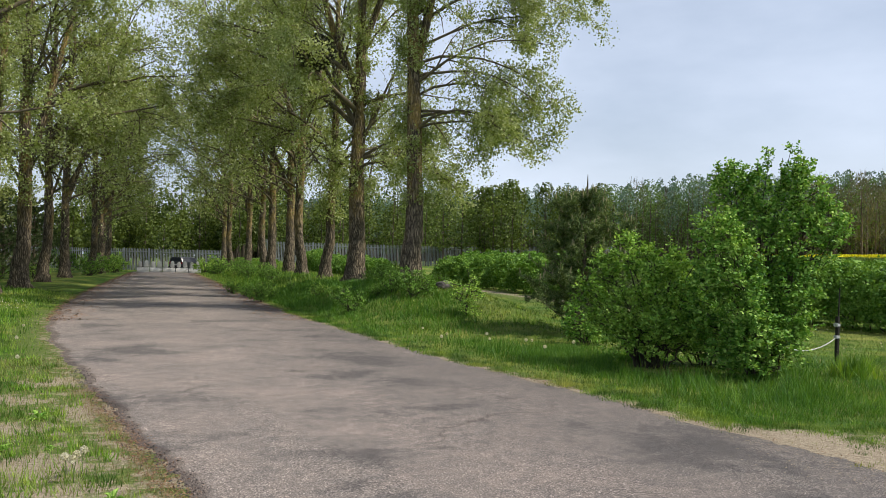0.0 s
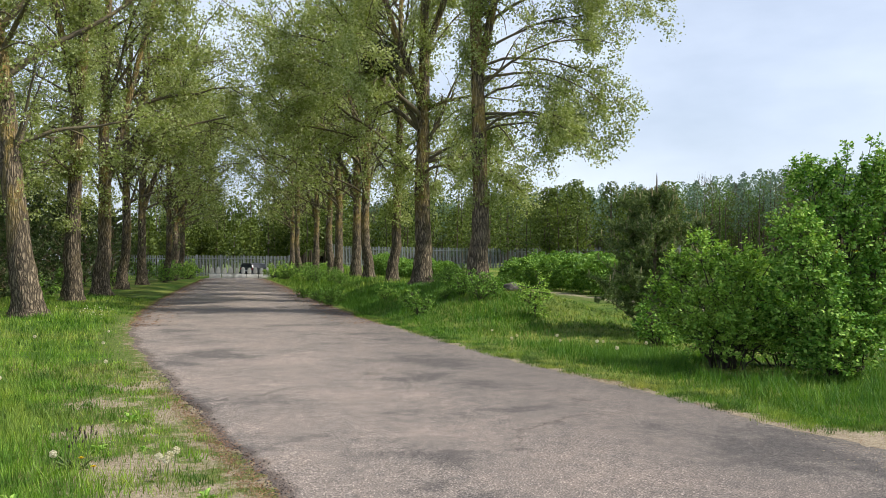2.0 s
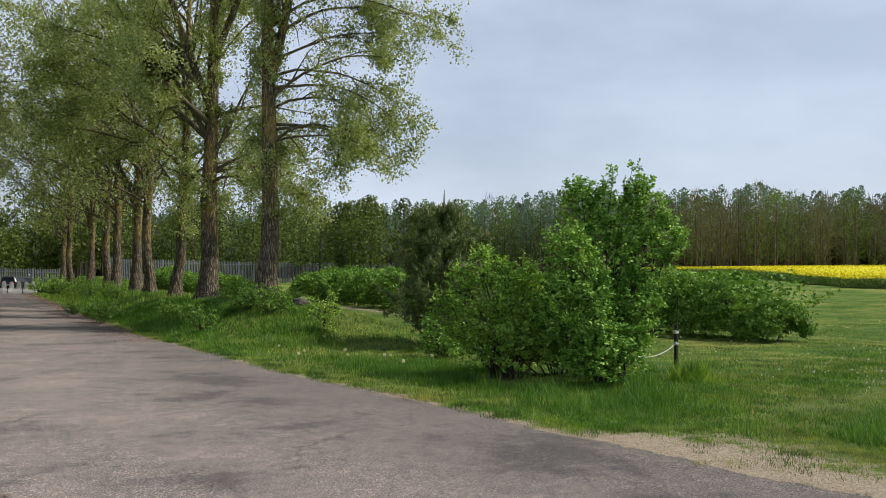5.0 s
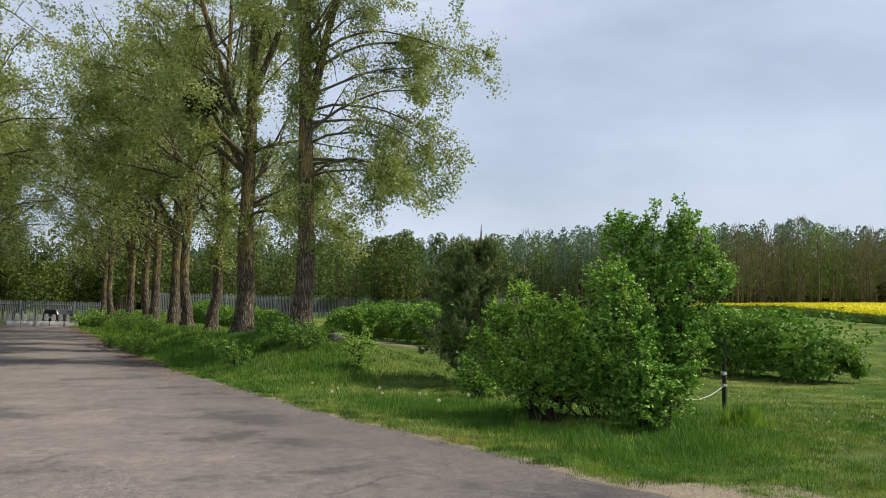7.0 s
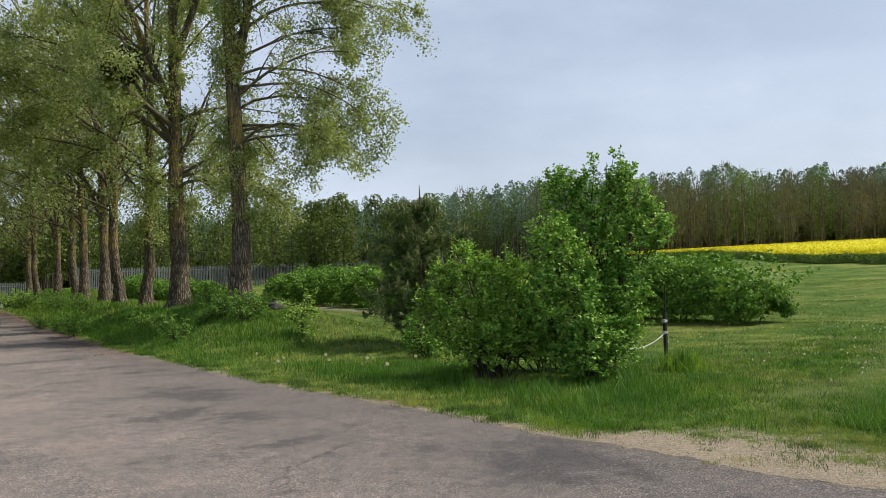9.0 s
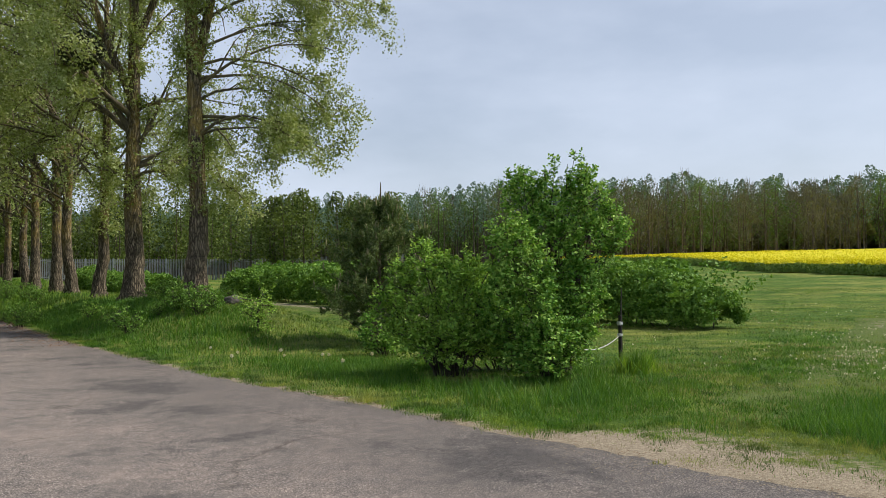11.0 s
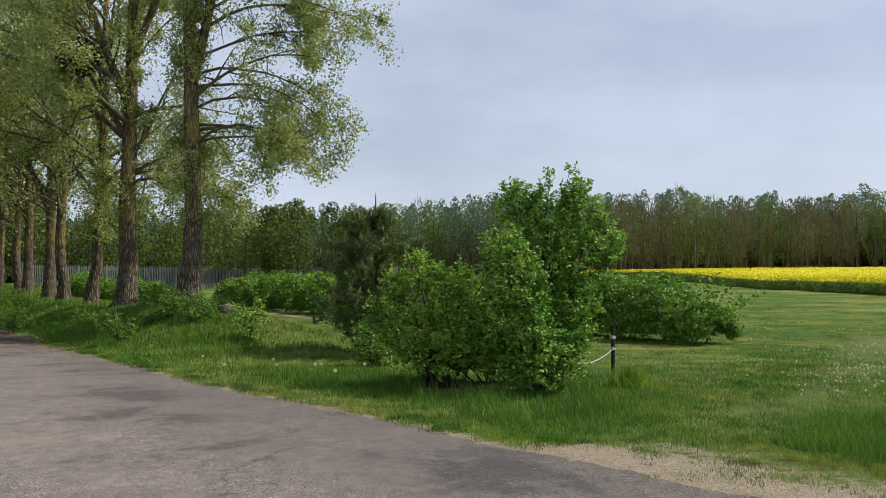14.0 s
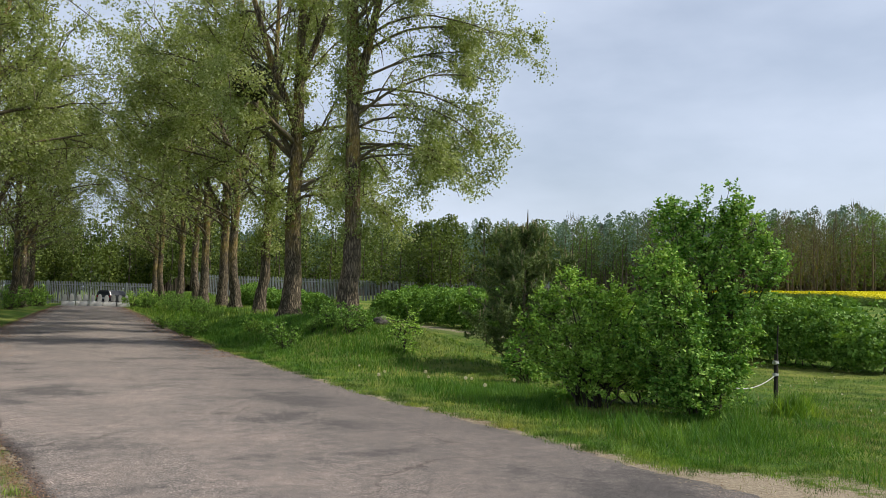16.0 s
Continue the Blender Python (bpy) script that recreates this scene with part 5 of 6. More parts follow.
# ---- fence, gate, barriers, car at the end of the road ----
def fence_run(x0, y0, x1, y1, height, base=None, panel=2.5):
    ln = math.hypot(x1 - x0, y1 - y0)
    k = max(1, round(ln / panel))
    ux, uy = (x1 - x0) / ln, (y1 - y0) / ln
    fence = empty("palisade_fence", x0, y0, 0, "grey galvanised palisade fence along the field edge", "fence")
    post = slat = rail = None
    for p in range(k + 1):
        px, py = x0 + ux * ln * p / k, y0 + uy * ln * p / k
        z = float(terrain(px, py)) if base is None else base
        if post is None:
            bm = box(bmesh.new(), -0.05, -0.05, -0.3, 0.05, 0.05, height + 0.08, 0.008)
            po = part("post", bm, GALV, fence)
            post = po.data
        else:
            po = new("post", post)
            po.parent = fence
        po.location = (px - x0, py - y0, z)
    v, f, c = [], [], 0
    for p in range(k):
        for s_ in range(16):
            u = (p + (s_ + 0.5) / 16) * ln / k
            px, py = ux * u, uy * u
            z = float(terrain(x0 + px, y0 + py)) if base is None else base
            wv = 0.034
            for e in (-wv, wv):
                for zz_ in (0.08, height):
                    v.append((px + ux * e, py + uy * e, z + zz_))
                    v.append((px + ux * e - uy * 0.02, py + uy * e + ux * 0.02, z + zz_))
            b = c
            f += [(b, b + 4, b + 6, b + 2), (b + 1, b + 3, b + 7, b + 5), (b, b + 2, b + 3, b + 1), (b + 4, b + 5, b + 7, b + 6), (b + 2, b + 6, b + 7, b + 3)]
            c += 8
    tagged(link_mesh("palework", v, f, GALV, fence), kind="stuff")
    for hz in (0.35, height - 0.3):
        v, f = [], []
        for p in range(k + 1):
            u = p * ln / k
            px, py = ux * u, uy * u
            z = (float(terrain(x0 + px, y0 + py)) if base is None else base) + hz
            v += [(px + uy * 0.03, py - ux * 0.03, z - 0.03), (px + uy * 0.03, py - ux * 0.03, z + 0.03), (px, py, z + 0.03), (px, py, z - 0.03)]
            if p:
                a = (p - 1) * 4
                f += [(a + i_, a + (i_ + 1) % 4, a + 4 + (i_ + 1) % 4, a + 4 + i_) for i_ in range(4)]
        link_mesh("rail", v, f, GALV, fence)
    return fence


fence_run(9.6, 83.6, 50.0, 83.6, 2.2)
gate = fence_run(-3.6, 83.5, 5.4, 83.5, 2.15, base=0.0)
gate.name = "metal_gate"
tagged(gate, "grey metal palisade gate across the end of the road", "gate")
fence_run(-14.0, 83.8, -3.7, 83.5, 2.1, base=0.0)


def barrier():
    ob = new("concrete_barrier")
    tagged(ob, "pale concrete barrier block closing the road", "barrier", "road barriers")
    bm = bmesh.new()
    prof = [(-0.30, 0), (0.30, 0), (0.30, 0.18), (0.20, 0.42), (-0.20, 0.42), (-0.30, 0.18)]
    a = [bm.verts.new((-0.52, y_, z_)) for y_, z_ in prof]
    b = [bm.verts.new((0.52, y_, z_)) for y_, z_ in prof]
    bm.faces.new(a[::-1])
    bm.faces.new(b)
    for i_ in range(6):
        k = (i_ + 1) % 6
        bm.faces.new((a[i_], a[k], b[k], b[i_]))
    bmesh.ops.recalc_face_normals(bm, faces=bm.faces)
    bmesh.ops.bevel(bm, geom=list(bm.edges), offset=0.025, segments=2, affect="EDGES")
    part("foot", bm, CONCRETE, ob)
    for bx, bh in ((-0.27, 0.98), (0.27, 1.04)):
        bm = box(bmesh.new(), bx - 0.19, -0.16, 0.40, bx + 0.19, 0.16, bh, 0.08)
        for v_ in bm.verts:
            if v_.co.z > 0.6:
                v_.co.x = bx + (v_.co.x - bx) * 0.8
        part("block", bm, CONCRETE, ob)
    part("lifting_eye", box(bmesh.new(), -0.05, -0.012, 0.41, 0.05, 0.012, 0.49, 0.008), GALV, ob)
    return ob


first = barrier()
for k in range(5):
    m = pose(-1.7 + 1.1 * k, 76.6 + 0.1 * math.sin(k * 2.1), 0.02, 0, 0, 3.0 * math.sin(k * 1.7))
    if k == 0:
        first.matrix_basis = m
    else:
        copy_thing(first, m)

car = empty("car", 1.15, 77.9, 0.02, "dark parked car behind the concrete barriers", "car", turn=radians(-48))
bm = bmesh.new()
prof = [(-0.86, 0.32), (0.86, 0.32), (0.9, 0.6), (0.86, 0.98), (0.66, 1.34), (0.5, 1.40), (-0.5, 1.40), (-0.66, 1.34), (-0.86, 0.98), (-0.9, 0.6)]
rings = []
for yy, sc, top in ((-0.1, 0.96, 0.98), (0.0, 1.0, 1.0), (1.6, 1.0, 1.0), (1.9, 1.0, 0.66), (3.3, 0.97, 0.60), (3.5, 0.9, 0.52)):
    rings.append([bm.verts.new((x_ * sc, yy, min(z_, 0.98 + (z_ - 0.98) * (1 if top > 0.9 else 0.06)) * (1 if top > 0.9 else top / 0.66))) for x_, z_ in prof])
for a, b in zip(rings, rings[1:]):
    for i_ in range(10):
        bm.faces.new((a[i_], a[(i_ + 1) % 10], b[(i_ + 1) % 10], b[i_]))
bm.faces.new(rings[0])
bm.faces.new(rings[-1][::-1])
bmesh.ops.recalc_face_normals(bm, faces=bm.faces)
part("body", bm, CAR_PAINT, car)
part("rear_window", box(bmesh.new(), -0.58, -0.13, 1.02, 0.58, -0.09, 1.29, 0.015), CAR_GLASS, car)
for sx in (-1, 1):
    part("tail_lamp", box(bmesh.new(), sx * 0.74 - 0.09, -0.13, 0.78, sx * 0.74 + 0.09, -0.08, 0.98, 0.01), LAMP_RED, car)
    for wy in (0.6, 2.9):
        bm = bmesh.new()
        bmesh.ops.create_cone(bm, cap_ends=True, segments=24, radius1=0.32, radius2=0.32, depth=0.2, matrix=Matrix.Translation((sx * 0.78, wy, 0.32)) @ Matrix.Rotation(math.pi / 2, 4, "Y"))
        wh = part("wheel", bm, RUBBER, car)
        bm = bmesh.new()
        bmesh.ops.create_cone(bm, cap_ends=True, segments=20, radius1=0.20, radius2=0.18, depth=0.03, matrix=Matrix.Translation((sx * 0.885, wy, 0.32)) @ Matrix.Rotation(sx * math.pi / 2, 4, "Y"))
        part("rim", bm, CAR_PAINT, wh, "dark metal wheel rim")

part("bumper", box(bmesh.new(), -0.86, -0.22, 0.36, 0.86, -0.08, 0.58, 0.04), RUBBER, car)
part("plate_bar", box(bmesh.new(), -0.26, -0.14, 0.66, 0.26, -0.105, 0.77, 0.006), TAPE, car)

# ---- post with tape, stone ----
px, py = 9.75, 9.55
post = empty("fence_post", px, py, float(terrain(px, py)), "dark wooden fence post with white tape tied round it", "post")
bm = box(bmesh.new(), -0.028, -0.028, -0.3, 0.028, 0.028, 0.9, 0.007)
for v_ in bm.verts:
    if v_.co.z > 0.5:
        v_.co.x = v_.co.x * 0.8 + 0.01
part("stake", bm, POST_WOOD, post)
rod = Wood()
rod.tube(np.array([[0.02, 0, 0.55], [0.03, 0.0, 1.0], [0.045, 0.0, 1.34]]), [0.013, 0.012, 0.010], 8)
rod.object("rod", POST_WOOD, post)
for hz, hh_ in ((0.56, 0.05), (0.74, 0.06)):
    part("tape_knot", box(bmesh.new(), -0.04, -0.04, hz, 0.04, 0.04, hz + hh_, 0.012), TAPE, post)
tape = Wood()
u = np.linspace(0, 1, 14)
tape.tube(np.stack([-1.9 * u, -0.55 * u, 0.58 + 0.15 * u - 0.95 * u * (1 - u)], -1), np.full(14, 0.008), 5)
tape.object("tape", TAPE, post)


def boulder(x, y, r0, seed):
    r = np.random.default_rng(seed)
    bm = bmesh.new()
    bmesh.ops.create_icosphere(bm, subdivisions=3, radius=1)
    for v_ in bm.verts:
        f = 1 + 0.25 * noise.noise(v_.co * 1.3 + Vector((seed, 0, 0))) + 0.1 * noise.noise(v_.co * 4)
        v_.co = Vector((v_.co.x * r0 * f, v_.co.y * r0 * 0.8 * f, v_.co.z * r0 * 0.6 * f))
    me = bpy.data.meshes.new("boulder")
    bm.to_mesh(me)
    bm.free()
    me.materials.append(STONE)
    ob = new("boulder", me)
    ob.location = (x, y, float(terrain(x, y)) + r0 * 0.3)
    return tagged(ob, "weathered grey field stone lying in the grass", "stone")


boulder(7.55, 21.6, 0.26, 3)

# ---- mistletoe clump in the forked tree ----
r = np.random.default_rng(61)
clump = empty("mistletoe", 4.78, 27.9, 8.8, "dark round mistletoe clump hanging in a poplar", "plant")
dirs = r.normal(size=(2600, 3))
dirs /= np.linalg.norm(dirs, axis=1)[:, None]
cc = dirs * (0.72 * r.uniform(0.25, 1, 2600) ** 0.5)[:, None] * np.array([1, 1, 0.85])
vv, ff = leaf_quads(cc, 0.13, r, 0.2, 0.5)
tagged(link_mesh("leaves", vv, ff, MISTLETOE, clump), kind="stuff")
mt = Wood()
for d in dirs[:50]:
    mt.tube(np.array([[0, 0, 0], d * 0.3, d * 0.55]), [0.018, 0.012, 0.005], 4)
mt.object("twigs", TWIG, clump)


# ---- grass ----
def blades(name, x, y, h, mat, seed, label, width=0.006, lean=0.35, simple=False):
    r = np.random.default_rng(seed)
    n = len(x)
    z = terrain(x, y)
    az = r.uniform(0, 6.28, n)
    a2 = az + np.pi / 2 + r.normal(size=n) * 0.5
    wv = width * r.uniform(0.6, 1.4, n) * (0.6 + np.hypot(x, y) * 0.075)
    dx, dy = np.cos(az) * wv, np.sin(az) * wv
    ln = lean * h * r.uniform(0.2, 1.6, n)
    mx, my = x + np.cos(a2) * ln * 0.35, y + np.sin(a2) * ln * 0.35
    tx, ty = x + np.cos(a2) * ln, y + np.sin(a2) * ln
    v = np.stack([np.stack([x - dx, y - dy, z - 0.01], -1), np.stack([x + dx, y + dy, z - 0.01], -1), np.stack([mx + dx * 0.75, my + dy * 0.75, z + h * 0.6], -1),
                  np.stack([tx, ty, z + h], -1), np.stack([mx - dx * 0.75, my - dy * 0.75, z + h * 0.6], -1)], 1).reshape(-1, 3)
    if simple:
        v = v.reshape(n, 5, 3)[:, [0, 1, 3]].reshape(-1, 3)
    k = 3 if simple else 5
    return tagged(link_mesh(name, v, np.arange(k * n).reshape(n, k), mat), label, "grass", kind="stuff")


def scatter(n, x0, x1, y0, y1, keep, seed):
    r = np.random.default_rng(seed)
    x, y = r.uniform(x0, x1, n), r.uniform(y0, y1, n)
    k = keep(x, y, r)
    return x[k], y[k], r


def tuft(x, y, f=1.0):
    return 0.5 + 0.25 * np.sin(x * 2.3 * f + np.sin(y * 1.7 * f)) + 0.25 * np.sin(y * 2.9 * f + 1.3 * np.sin(x * 2.1 * f))


VN = np.random.default_rng(5).uniform(0, 1, (64, 64))


def vnoise(x, y, f):
    """Smooth random values over the ground, f to the metre."""
    u, v = np.asarray(x) * f + 100, np.asarray(y) * f + 100
    i, j = np.floor(u).astype(int), np.floor(v).astype(int)
    a, b = S(u - i), S(v - j)
    g = lambda p, q: VN[p % 64, q % 64]
    return (g(i, j) * (1 - a) + g(i + 1, j) * a) * (1 - b) + (g(i, j + 1) * (1 - a) + g(i + 1, j + 1) * a) * b


def keep_left(x, y, r):
    e = road_edge(y, -1)
    d = (e - x) / (0.3 + 0.7 * S((14 - y) / 5))
    p = S((d - 0.15) / 0.9) * (0.35 + 0.65 * S((d - 1.0) / 1.0)) * (0.12 + 1.1 * vnoise(x, y, 1.3) * (0.45 + 0.9 * vnoise(x, y, 4.5)))
    for px_, py_, pr in PATCHES:
        p = p * S((np.hypot(x - px_, y - py_) - pr * 0.15) / (pr * 0.9))
    near = 1 - S((y - 8.5) / 3.5)
    p = p * np.where(r.uniform(0, 1, len(x)) < 2, near if y.max() < 12.5 else 1 - near, 1)
    return r.uniform(0, 1, len(x)) < p


def keep_right(x, y, r):
    d = x - road_edge(y, 1)
    p = S((d - right_width(y) * 0.55) / 0.5) * (0.3 + 0.7 * tuft(x, y, 1.6))
    return r.uniform(0, 1, len(x)) < p


x, y, r = scatter(360000, -6.5, 1.6, 2.2, 12, keep_left, 71)
blades("grass_verge", x, y, r.uniform(0.04, 0.14, len(x)) * (0.45 + 0.95 * S((road_edge(y, -1) - x) / 2.4)) * (0.45 + 0.8 * vnoise(x, y, 1.1) + 0.5 * vnoise(x, y, 5.0)), GRASS, 72, "long bright green grass on the roadside verge", 0.0040, 0.55, True)
x, y, r = scatter(110000, -14, -1.0, 8.5, 34, keep_left, 73)
blades("grass_verge", x, y, r.uniform(0.06, 0.16, len(x)) * (0.6 + 0.5 * S((road_edge(y, -1) - x) / 1.5)) * (0.5 + vnoise(x, y, 0.9)), GRASS, 74, "long bright green grass on the roadside verge", 0.0048, 0.45, True)


def meadow_height(x, y):
    """Long by the bushes and on the bank, short on the open field."""
    long = np.exp(-(np.hypot(x - 6.9, (y - 9.4) * 0.6) / 1.5) ** 2) + S((y - 13) / 6) * (1 - S((x - 8.5) / 3))
    return 0.6 + 0.95 * np.minimum(long, 1.0)


def bare_to(x, y):
    """How far the bare sand reaches from the asphalt, ragged where tufts creep in."""
    return right_width(y) * (0.62 + 1.2 * (vnoise(x, y, 2.3) - 0.5) + 0.8 * (vnoise(x + 3, y, 6.0) - 0.5))


def keep_meadow(x, y, r):
    d = x - road_edge(y, 1)
    fade = np.minimum(1, 11.0 / (np.hypot(x, y) + 1e-6)) ** 1.6
    p = np.maximum(S((d - bare_to(x, y)) / 0.15), 0.9 * ((vnoise(x, y, 2.6) > 0.70) & (d > 0.15))) * (0.06 + 0.94 * vnoise(x, y, 2.2) * (0.5 + 0.8 * vnoise(x, y, 6.0))) * fade * 1.25 * (0.08 + 0.92 * S((np.hypot(x - 7.7, y - 10.4) - 0.95) / 0.6))
    return r.uniform(0, 1, len(x)) < p


x, y, r = scatter(2250000, 3.2, 46, 2.0, 42, keep_meadow, 75)
blades("grass_meadow", x, y, r.uniform(0.025, 0.085, len(x)) * meadow_height(x, y) * (0.25 + 0.8 * vnoise(x, y, 0.9) + 0.8 * vnoise(x, y, 3.3)) * S((x - road_edge(y, 1)) / 0.9 + 0.5) * np.minimum(1, 20 / np.hypot(x, y)), MEADOW_GRASS, 76, "green meadow grass with longer tufts beside the road", 0.0036, 1.0, True)
x, y, r = scatter(150000, 5.2, 14, 1.5, 9.5, lambda x, y, r: r.uniform(0, 1, len(x)) < S((x - road_edge(y, 1) - bare_to(x, y)) / 0.2) * vnoise(x, y, 4.0) ** 1.5, 85)
blades("grass_meadow", x, y, r.uniform(0.02, 0.07, len(x)) * (0.5 + 1.0 * vnoise(x, y, 2.0)), MEADOW_GRASS, 86, "short dense green grass beside the sandy shoulder", 0.0035, 0.7, True)
x, y, r = scatter(30000, 3.0, 9.5, 34, 72, keep_right, 77)
blades("grass_bank", x, y, r.uniform(0.12, 0.3, len(x)), GRASS, 78, "tall green grass on the bank under the trees", 0.005, 0.4, True)
x, y, r = scatter(260000, 5.8, 17, 2.4, 11, lambda x, y, r: r.uniform(0, 1, len(x)) < S((x - road_edge(y, 1) - bare_to(x, y) - 0.1) / 0.3) * S((vnoise(x + 7, y, 0.55) - 0.46) / 0.16) * 0.6 * vnoise(x, y, 3.0) * np.minimum(1, 8.0 / np.hypot(x, y)), 67)
blades("grass_patches", x, y, r.uniform(0.05, 0.13, len(x)) * (0.5 + vnoise(x, y, 2.0)), LUSH_GRASS, 68, "darker lush patches of grass in the meadow", 0.0034, 0.6, True)
# lush blades round the bushes, their dark green partly in place of shade
x, y, r = scatter(300000, 4.6, 9.8, 7.0, 15.5, lambda x, y, r: r.uniform(0, 1, len(x)) < S((x - road_edge(y, 1) - 0.5) / 0.4) * np.exp(-((x - 7.2 + 0.22 * (y - 9.5)) / 1.25) ** 2 - ((y - 10.8) / 2.7) ** 2) * (0.1 + 0.9 * vnoise(x, y, 2.4)) * S((np.hypot(x - 7.7, y - 10.4) - 0.95) / 0.6), 65)
blades("grass_patches", x, y, r.uniform(0.035, 0.16, len(x)) * (0.25 + 1.2 * vnoise(x, y, 3.1)), LUSH_GRASS, 66, "lush grass round the bushes, dark green partly for their shade", 0.0034, 0.5, True)
# lush bank blades, dark green partly to stand in for tree shade
x, y, r = scatter(130000, 3.2, 8.2, 14.5, 46, lambda x, y, r: r.uniform(0, 1, len(x)) < S((x - road_edge(y, 1) - 0.3) / 0.5) * S((y - 15) / 4) * (1 - S((x - 6.6) / 1.4)) * (0.2 + 0.8 * vnoise(x, y, 1.4)), 87)
blades("grass_bank", x, y, r.uniform(0.05, 0.17, len(x)) * (0.4 + 1.2 * vnoise(x, y, 0.8)), LUSH_GRASS, 88, "lush grass on the bank, dark green partly for tree shade", 0.0045, 0.45, True)
x, y, r = scatter(60000, -5.5, 1.0, 2.8, 13, lambda x, y, r: (road_edge(y, -1) - x > 0.05) & (r.uniform(0, 1, len(x)) < np.exp(-(road_edge(y, -1) - x) / 2.2)), 81)
blades("dry_grass", x, y, r.uniform(0.02, 0.07, len(x)), GRASS_DRY, 82, "thin dry grass and weeds at the road edge", 0.004, 0.9, True)
x, y, r = scatter(60000, 4.0, 26, 2.0, 26, lambda x, y, r: (x - road_edge(y, 1) > 0.1) & (r.uniform(0, 1, len(x)) < 0.35 * np.exp(-(x - road_edge(y, 1)) / 1.2) + 0.2 * tuft(x, y, 0.5)), 83)
blades("dry_grass", x, y, r.uniform(0.02, 0.09, len(x)), GRASS_DRY, 84, "thin dry grass and weeds at the road edge", 0.003, 0.9, True)


# ---- tufts and flowers ----
def clumps(name, cx, cy, count, radius, height, mat, seed, label, width=0.005):
    r = np.random.default_rng(seed)
    x = np.repeat(cx, count) + r.normal(size=len(cx) * count) * radius
    y = np.repeat(cy, count) + r.normal(size=len(cx) * count) * radius
    return blades(name, x, y, height * r.uniform(0.4, 1.2, len(x)), mat, seed + 1, label, width, 0.6, True)


r = np.random.default_rng(90)
cy = r.uniform(2.0, 7.2, 95)
cx = road_edge(cy, 1) + 0.12 + r.uniform(0, 1, 95) ** 0.5 * (right_width(cy) + 0.1)
clumps("grass_tuft", cx, cy, 330, 0.12, 0.036, MEADOW_GRASS, 91, "flat patches of grass creeping over the sandy shoulder", 0.0034)
cy = r.uniform(3.2, 13, 230)
cx = road_edge(cy, -1) - 0.18 - r.uniform(0, 1, 230) ** 0.8 * 2.2
clumps("grass_tuft", cx, cy, 40, 0.06, 0.09, GRASS, 93, "small grass tufts on the thin verge")
cy = r.uniform(6.2, 24, 260)
cx = road_edge(cy, 1) + 0.02 + np.abs(r.normal(size=260)) * 0.22
clumps("grass_tuft", cx, cy, 60, 0.08, 0.07, MEADOW_GRASS, 95, "grass tufts along the asphalt edge", 0.003)
cx, cy = r.uniform(6.3, 16, 520), r.uniform(3.0, 10.5, 520)
k = cx - road_edge(cy, 1) > right_width(cy) * 0.9
clumps("grass_tuft", cx[k][:330], cy[k][:330], 80, 0.13, 0.065, LUSH_GRASS, 121, "darker tufts scattered in the short meadow turf", 0.0034)
clumps("grass_tuft", cx[k][330:], cy[k][330:], 70, 0.16, 0.05, GRASS_DRY, 123, "dry yellowish tufts in the short meadow turf", 0.0034)
cx, cy = r.normal(8.8, 0.8, 60), r.normal(4.2, 0.7, 60)
clumps("grass_tuft", cx, cy, 110, 0.16, 0.2, LUSH_GRASS, 125, "patch of longer lush grass in the field", 0.0036)
# tall tussock at the post, long blades under the bushes
clumps("tussock", np.array([9.65, 9.95]), np.array([9.2, 9.25]), 420, 0.13, 0.36, GRASS, 97, "tall tussock of pale green grass at the post", 0.0045)
cx, cy = r.uniform(5.9, 8.2, 26), r.uniform(7.2, 9.6, 26)
k = (cx - road_edge(cy, 1) > 0.7) & (np.hypot(cx - 7.7, cy - 10.4) > 1.5)
clumps("tussock", cx[k], cy[k], 60, 0.12, 0.28, LUSH_GRASS, 99, "long bent grass blades in front of the bushes", 0.004)


def weed(seed, size):
    """A rosette of broad leaves."""
    r = np.random.default_rng(seed)
    V, F = [], []
    for k in range(14):
        az, ln, el = r.uniform(0, 6.28), size * r.uniform(0.6, 1.1), r.uniform(0.3, 1.1)
        d = np.array([math.cos(az) * math.cos(el), math.sin(az) * math.cos(el), math.sin(el)])
        sd = np.array([-math.sin(az), math.cos(az), 0]) * size * 0.14
        m1, m2 = d * ln * 0.5, d * ln + np.array([0, 0, -0.25 * ln])
        b = len(V)
        V += [np.zeros(3), m1 - sd + np.array([0, 0, 0.02]), m1 + np.array([0, 0, 0.0]), m1 + sd + np.array([0, 0, 0.02]), m2]
        F += [(b, b + 2, b + 1), (b, b + 3, b + 2), (b + 1, b + 2, b + 4), (b + 2, b + 3, b + 4)]
    ob = link_mesh("weed", V, F, SHRUB_LEAF)
    return tagged(ob, "broad-leaved green weed growing in the thin verge", "plant", "verge weeds")


ws = [weed(101, 0.17), weed(102, 0.14)]
W = [(-1.55, 5.45), (-1.35, 5.15), (-0.55, 5.0), (-0.35, 5.3), (-1.8, 5.2), (-0.9, 6.9), (-1.25, 6.9), (-2.1, 6.4), (-0.65, 4.6), (-1.15, 8.2), (-1.9, 7.9), (-0.2, 4.4)]
for k, (x, y) in enumerate(W):
    m = Matrix.Translation((x, y, float(terrain(x, y)))) @ Matrix.Rotation(k * 1.3, 4, "Z") @ Matrix.Scale(0.8 + 0.25 * math.sin(k * 2.2), 4)
    if k < 2:
        ws[k].matrix_basis = m
    else:
        copy_thing(ws[k % 2], m)


